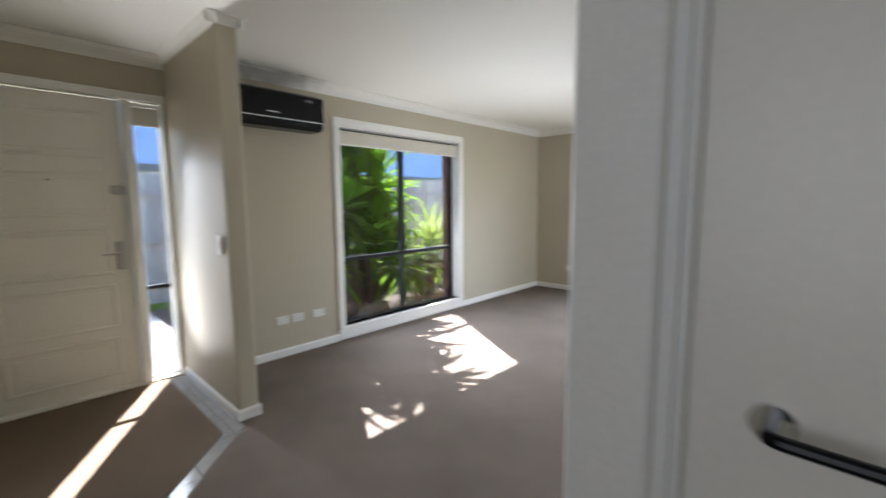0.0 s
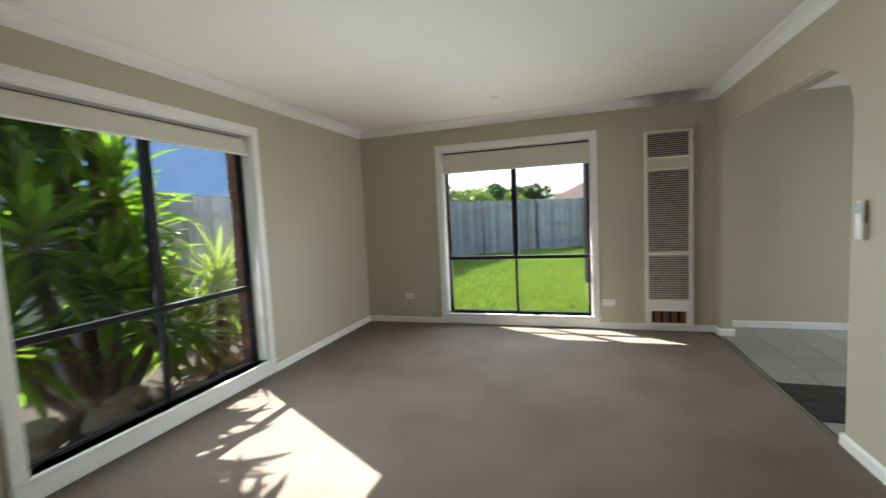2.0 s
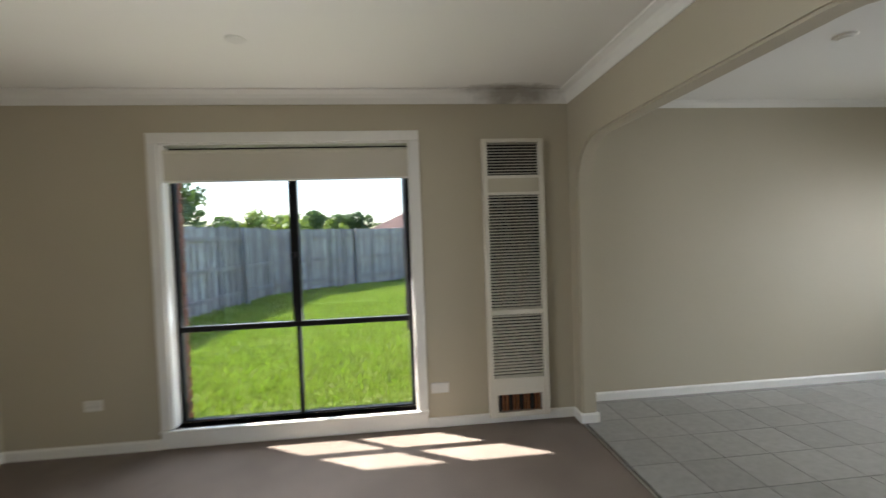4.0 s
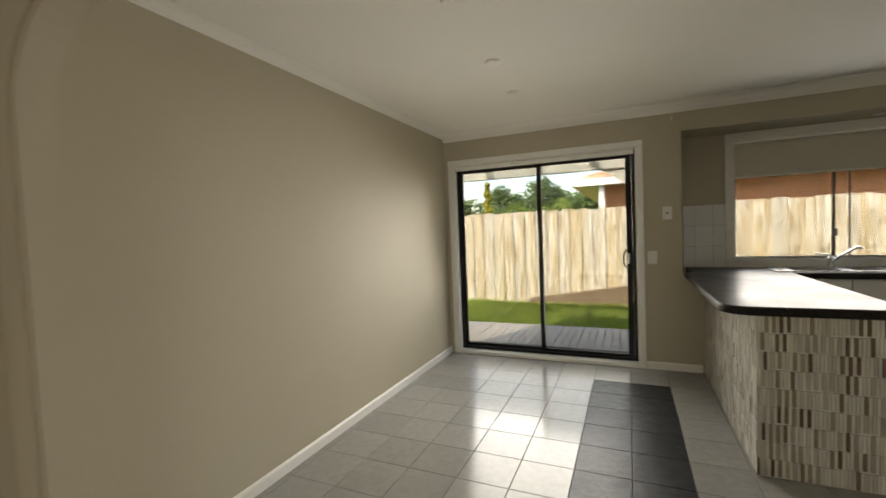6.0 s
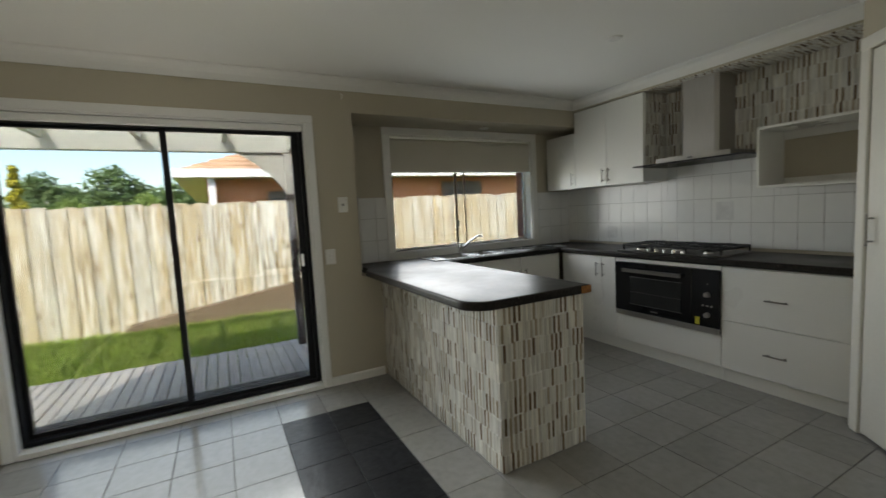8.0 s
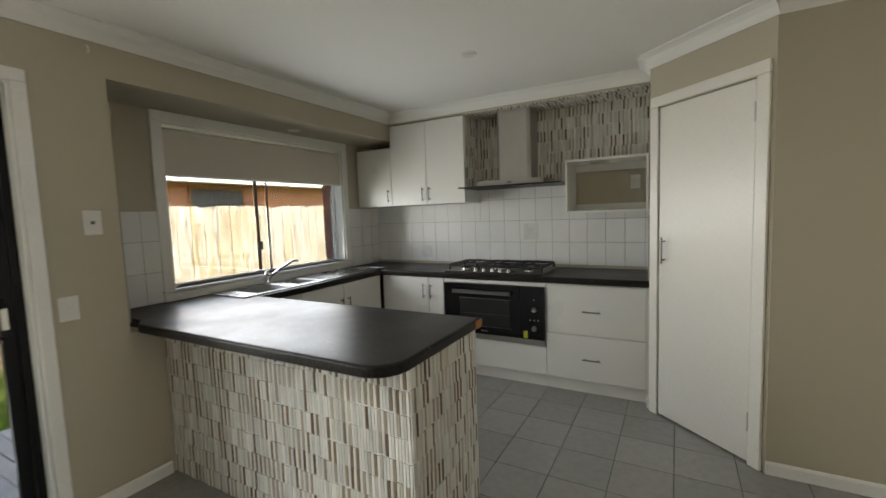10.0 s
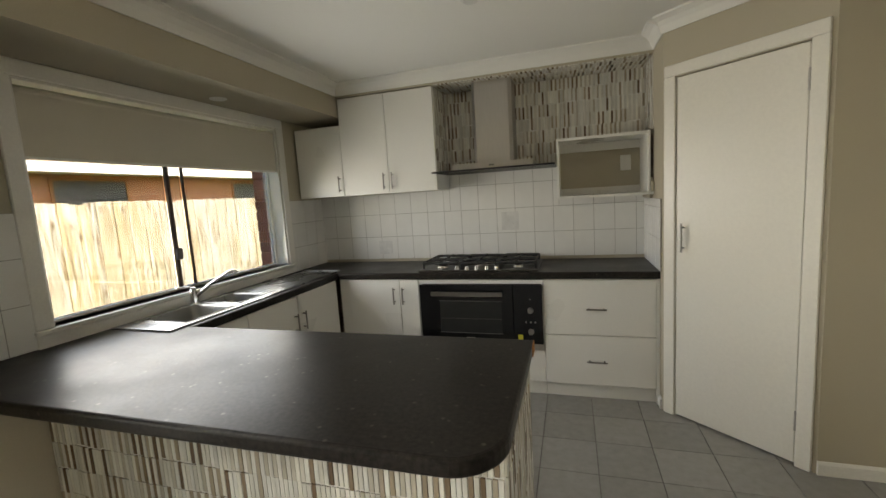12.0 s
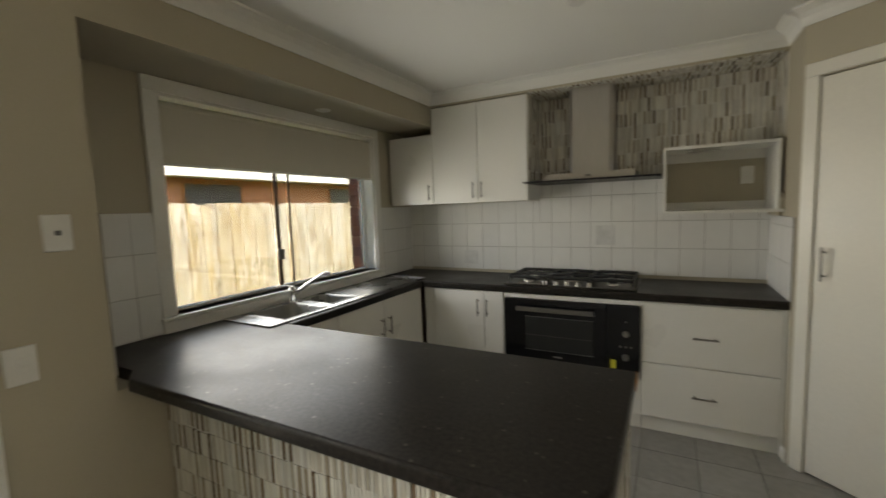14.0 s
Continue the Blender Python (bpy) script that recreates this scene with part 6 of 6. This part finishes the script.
grass("bright green mown lawn grass outside the living room", -2.6, 2.7, 0.9, 12.0, 70000, 2)
grass("bright green mown lawn grass along the side fence", 2.7, 12.0, 5.2, 20.0, 60000, 6, 0.085)

# ---- pieces: floor tiles, wall tiles, mosaic sticks, bricks ----
TP = 0.296  # tile pitch
TX0, TY0 = 7.181 - TP * 11, -1.605 - TP * 7
tile_me = mesh_of("tile", mbox(-TP / 2 + 0.0018, TP / 2 - 0.0018, -TP / 2 + 0.0018, TP / 2 - 0.0018, -0.010, 0.0, bevel=0.0012), M_TILE)
btile_me = mesh_of("tile", mbox(-TP / 2 + 0.0018, TP / 2 - 0.0018, -TP / 2 + 0.0018, TP / 2 - 0.0018, -0.010, 0.0005, bevel=0.0012), M_BLACKTILE)
tf = thing("floor_tiles", "grey ceramic floor tiles with dark grout and a black slate inset", "tiled floor", (5.8, -2.2, -0.012), kind="structure")


def inside_room(x, y):
    if x < 3.92 or x > 7.62 or y > 0.23 or y < -4.2:
        return False
    if x < 4.01 and (y < -2.165 or y > -0.13):
        return False
    if x < 4.69 and y < -3.6:
        return False
    if x < 5.27 and y < -4.13 + (5.27 - x) / (5.27 - 4.69) * 0.53 - 0.16:
        return False
    return True


cut = bmesh.new()
for i in range(0, 14):
    for j in range(-3, 16):
        cx, cy = TX0 + (i + 0.5) * TP, TY0 + (j + 0.5) * TP
        h = TP / 2
        x0, x1, y0, y1 = cx - h, cx + h, cy - h, cy + h
        if x1 < 3.91 or x0 > 7.62 or y0 > 0.23 or y1 < -4.25:
            continue
        black = abs(cy + 1.605 + TP / 2) < 0.01 and cx < 7.181 or (abs(cy + 1.605 - TP / 2) < 0.01 and cx < 7.181)
        if x0 >= 3.905 and x1 <= 7.62 and y0 >= -4.25 and y1 <= 0.23:
            o = new("tile", btile_me if black else tile_me)
            o.parent = tf
            o.location = Vector((cx, cy, 0)) - tf.location
        else:
            a, b, c, d = max(x0, 3.905), min(x1, 7.62), max(y0, -4.25), min(y1, 0.23)
            if b - a > 0.01 and d - c > 0.01:
                box(cut, a + 0.0018, b - 0.0018, c + 0.0018, d - 0.0018, -0.010, 0.0)
part("cut_tiles", cut, M_TILE_J, tf)["kind"] = "stuff"
part("carpet_strip", mbox(3.893, 3.905, -2.165, -0.13, -0.01, 0.004), M_STEEL, tf, "thin metal strip between carpet and tile")

# entry: tiles under a loose brown carpet offcut
et = thing("entry_tiles", "pale grey entry floor tiles", "tiled floor", (0.4, -5.4, -0.012), kind="structure")
for i in range(8):
    for j in range(5):
        x0, y0 = -0.2 + i * TP, -6.07 + j * TP * 0.9
        x1, y1 = min(x0 + TP, 1.9), min(y0 + TP * 0.9, -4.93)
        lim = 0.93 - (y0 + 4.93)
        if x0 > lim or y1 - y0 < 0.02:
            continue
        bm = bmesh.new()
        c = [(x0, y0), (min(x1, 0.93 - (y0 + 4.93)), y0), (min(x1, max(x0 + 0.003, 0.93 - (y1 + 4.93))), y1), (x0, y1)]
        if c[1][0] > c[2][0] and c[1][0] >= x1 - 1e-6 and c[2][0] < x1:
            c.insert(2, (x1, 0.93 - 4.93 - x1))
        cx, cy = sum(p[0] for p in c) / len(c), sum(p[1] for p in c) / len(c)
        prism(bm, [(cx + (p[0] - cx) * 0.985, cy + (p[1] - cy) * 0.985) for p in c], "z", -0.010, 0.001)
        part("tile", bm, M_TILE, et)
bm = bmesh.new()
prism(bm, [(-0.18, -6.06), (1.94, -6.06), (0.93, -5.06), (-0.18, -5.06)], "z", 0.0012, 0.012)
solid("entry_mat", bm, M_MAT, "loose brown carpet piece laid on the entry tiles", "mat")


def cut_away(rect, holes):
    """The parts of a rectangle that no hole covers."""
    out = [rect]
    for h in holes:
        nxt = []
        for g in out:
            if h[0] >= g[1] or h[1] <= g[0] or h[2] >= g[3] or h[3] <= g[2]:
                nxt.append(g)
                continue
            lo, hi = max(g[0], h[0]), min(g[1], h[1])
            nxt += [q for q in ((g[0], h[0], g[2], g[3]), (h[1], g[1], g[2], g[3]), (lo, hi, g[2], h[2]), (lo, hi, h[3], g[3])) if q[0] < q[1] and q[2] < q[3]]
        out = nxt
    return out


def tile_field(name, label, m, u0, u1, v0, v1, holes=(), tw=0.152, th=0.202, off=0.0, parent=None):
    """White glazed wall tiles on a grid; m places (u along, v up, w out)."""
    t = thing(name, label, "tiled wall", tuple(m.translation), kind="structure")
    me = mesh_of("tile", mbox(0.0013, tw - 0.0013, 0.0, 0.006, 0.0013, th - 0.0013, bevel=0.0012), M_WTILE)
    rest = bmesh.new()
    u = u0 - off
    while u < u1 - 0.004:
        v = v0
        while v < v1 - 0.004:
            a, b, c, d = max(u, u0), min(u + tw, u1), v, min(v + th, v1)
            for a, b, c, d in cut_away((a, b, c, d), holes):
                if b - a > tw - 0.001 and d - c > th - 0.001:
                    o = new("tile", me)
                    o.parent = t
                    o.matrix_local = Matrix.Translation(-t.location) @ m @ Matrix.Translation((u, 0, v))
                elif b - a > 0.006 and d - c > 0.006:
                    box(rest, a + 0.0013, b - 0.0013, 0, 0.006, c + 0.0013, d - 0.0013, m)
            v += th
        u += tw
    if rest.verts:
        part("cut_tiles", rest, M_WTILE, t)["kind"] = "stuff"
    bm = bmesh.new()
    for g in cut_away((u0, u1, v0, v1), holes):
        box(bm, g[0], g[1], -0.003, 0.0038, g[2], g[3], m)
    part("grout", bm, M_TGROUT, t)
    return t


# along the stove wall (u runs from the window corner), below cupboards, hood and shelf
tile_field("splashback_stove", "white glazed splashback tiles behind the cooktop", Matrix(((1, 0, 0, 5.272), (0, 1, 0, DW + 0.004), (0, 0, 1, 0), (0, 0, 0, 1))), 0.0, 2.785, 0.925, 1.635,
           [(1.524, 2.785, 1.511, 1.7), (0, 0.626, 1.384, 1.7)], off=0.09)
tile_field("splashback_window", "white glazed splashback tiles beside the kitchen window", Matrix(((0, -1, 0, 8.056), (1, 0, 0, -4.762), (0, 0, 1, 0), (0, 0, 0, 1))), 0.0, 2.708, 0.902, 1.50,
           [(0.48, 2.305, 0.85, 1.6)], off=0.02)
tile_field("splashback_return", "white glazed splashback tiles on the pantry return", Matrix(((0, 1, 0, 5.274), (-1, 0, 0, -4.16), (0, 0, 1, 0), (0, 0, 0, 1))), 0.0, 0.6, 0.902, 1.36)
tile_field("splashback_recess", "white glazed tiles on the recess side", Matrix(((-1, 0, 0, 8.05), (0, -1, 0, -2.054), (0, 0, 1, 0), (0, 0, 0, 1))), 0.0, 0.425, 0.902, 1.50)
solid("tile_patch", mbox(7.36, 7.49, DW + 0.0105, DW + 0.0115, 0.97, 1.09), M_SMUDGE, "greyish smudged tile patch on the splashback", "stain")
pt = solid("tile_patch", mbox(6.22, 6.36, DW + 0.0105, DW + 0.0115, 1.15, 1.30), M_SMUDGE, "greyish smudged tile patch on the splashback", "stain")


# mosaic: narrow sticks of glass and stone in level rows, set in short groups that step up and down a little
def sticks(u1, v0, v1, seed):
    rng = random.Random(seed)
    out, v, row, w = [], v0, 0.0955, 0.0155
    while v < v1 - 0.004:
        u, grp, shift = -rng.uniform(0, w), 0, 0.0
        while u < u1 - 0.003:
            if grp == 0:
                grp, shift = rng.choice((1, 2, 2, 3, 4)), rng.choice((-0.004, -0.002, 0.0, 0.0, 0.002, 0.005))
            a, b, c, d = max(u, 0.0) + 0.0009, min(u + w, u1) - 0.0009, max(v + shift + 0.0016, v0), min(v + shift + row - 0.0016, v1)
            if b - a > 0.003 and d - c > 0.004:
                out.append((a, b, c, d))
            u += w
            grp -= 1
        v += row
    return out


def mosaic(parent, m, u1, v0, v1, seed, near=None, count=0, skip=None):
    rest, cache = (bmesh.new(), bmesh.new()), {}
    n = 0
    rng = random.Random(seed + 1)
    for k, (a, b, c, d) in enumerate(sticks(u1, v0, v1, seed)):
        tone = 1 if k % 2 and rng.random() < 0.8 else 0
        if skip and a < skip[0] and c < skip[1]:
            continue
        if near and near[0] <= a <= near[1] and n < count:
            key = (round(b - a, 4), round(d - c, 4), tone)
            if key not in cache:
                cache[key] = mesh_of("mosaic_stick", mbox(0, key[0], -0.001, 0.0055, 0, key[1], bevel=0.0012), M_MOS[tone])
            o = new("mosaic_stick", cache[key])
            o.parent = parent
            o.matrix_local = Matrix.Translation(-parent.location) @ m @ Matrix.Translation((a, rng.uniform(-0.0008, 0.0008), c))
            n += 1
        else:
            box(rest[tone], a, b, -0.001, 0.0045 + rng.uniform(0, 0.0018), c, d, m)
    for bm, mat in zip(rest, M_MOS_J):
        if bm.verts:
            part("mosaic_rest", bm, mat, parent)["kind"] = "stuff"
        else:
            bm.free()


mosaic(pen, Matrix(((0, -1, 0, PX), (1, 0, 0, PB2), (0, 0, 1, 0), (0, 0, 0, 1))), PF - PB2 + 0.004, 0.0, 0.85, 11, (0.0, 0.6), 300)
mosaic(pen, Matrix(((1, 0, 0, PX), (0, 1, 0, PF), (0, 0, 1, 0), (0, 0, 0, 1))), 7.615 - PX, 0.0, 0.85, 12, (0.0, 0.5), 280)
mw = thing("mosaic_splashback", "upright mosaic sticks behind the range hood", "tiled wall", (6.0, DW, 1.64), kind="structure")
part("bed", boxes([(5.9, 6.793, DW + 0.001, DW + 0.008, 1.637, 2.299), (5.272, 5.9, DW + 0.001, DW + 0.008, 1.812, 2.299)]), M_WGROUT, mw)
mosaic(mw, Matrix(((1, 0, 0, 5.274), (0, 1, 0, DW + 0.008), (0, 0, 1, 0), (0, 0, 0, 1))), 1.517, 1.64, 2.298, 13, (0.3, 0.9), 140, (0.626, 1.81))
mosaic(mw, Matrix(((1, 0, 0, 5.274), (0, 0, 1, -4.77), (0, -1, 0, 2.2995), (0, 0, 0, 1))), 1.517, 0.014, 0.335, 14)
mosaic(mw, Matrix(((0, 1, 0, 5.2705), (-1, 0, 0, -4.44), (0, 0, 1, 0), (0, 0, 0, 1))), 0.31, 1.82, 2.29, 15)
mosaic(mw, Matrix(((0, -1, 0, 6.7945), (1, 0, 0, -4.75), (0, 0, 1, 0), (0, 0, 0, 1))), 0.30, 1.64, 2.289, 16)

# brick edges beside the openings
brick_me = [mesh_of("brick", mbox(-0.056, 0.056, -0.115, 0.115, 0, 0.076, bevel=0.006), M_BRICK), mesh_of("brick", mbox(-0.056, 0.056, -0.055, 0.055, 0, 0.076, bevel=0.006), M_BRICK)]


def jamb_bricks(name, x, y, z0, z1, along_y, out):
    t = thing(name, "column of dark red bricks beside the opening", "bricks", (x, y, z0), kind="structure")
    i = 0
    while z0 + i * 0.086 < z1:
        o = new("brick", brick_me[i % 2])
        o.parent = t
        half = 0.115 if i % 2 == 0 else 0.055
        r = Matrix.Rotation(0 if along_y else math.pi / 2, 4, "Z")
        sh = (0, out * half, 0) if along_y else (out * half, 0, 0)
        o.matrix_local = Matrix.Translation((sh[0], sh[1], i * 0.086)) @ r
        i += 1
    return t


jamb_bricks("brick_jamb", -0.214, W1[1] - 0.012, W1[2] - 0.06, W1[3], True, 1)
jamb_bricks("brick_jamb", -0.214, W1[0] + 0.012, W1[2] - 0.06, W1[3], True, -1)
jamb_bricks("brick_jamb", W2[0] + 0.012, 0.214, W2[2] - 0.06, W2[3], False, -1)
jamb_bricks("brick_jamb", W2[1] - 0.012, 0.214, W2[2] - 0.06, W2[3], False, 1)
jamb_bricks("brick_jamb", 7.85, SD[1] - 0.012, -0.05, SD[3], True, 1)
jamb_bricks("brick_jamb", 8.272, KW[0] + 0.012, KW[2] - 0.06, KW[3], True, -1)
jamb_bricks("brick_jamb", 8.272, KW[1] - 0.012, KW[2] - 0.06, KW[3], True, 1)
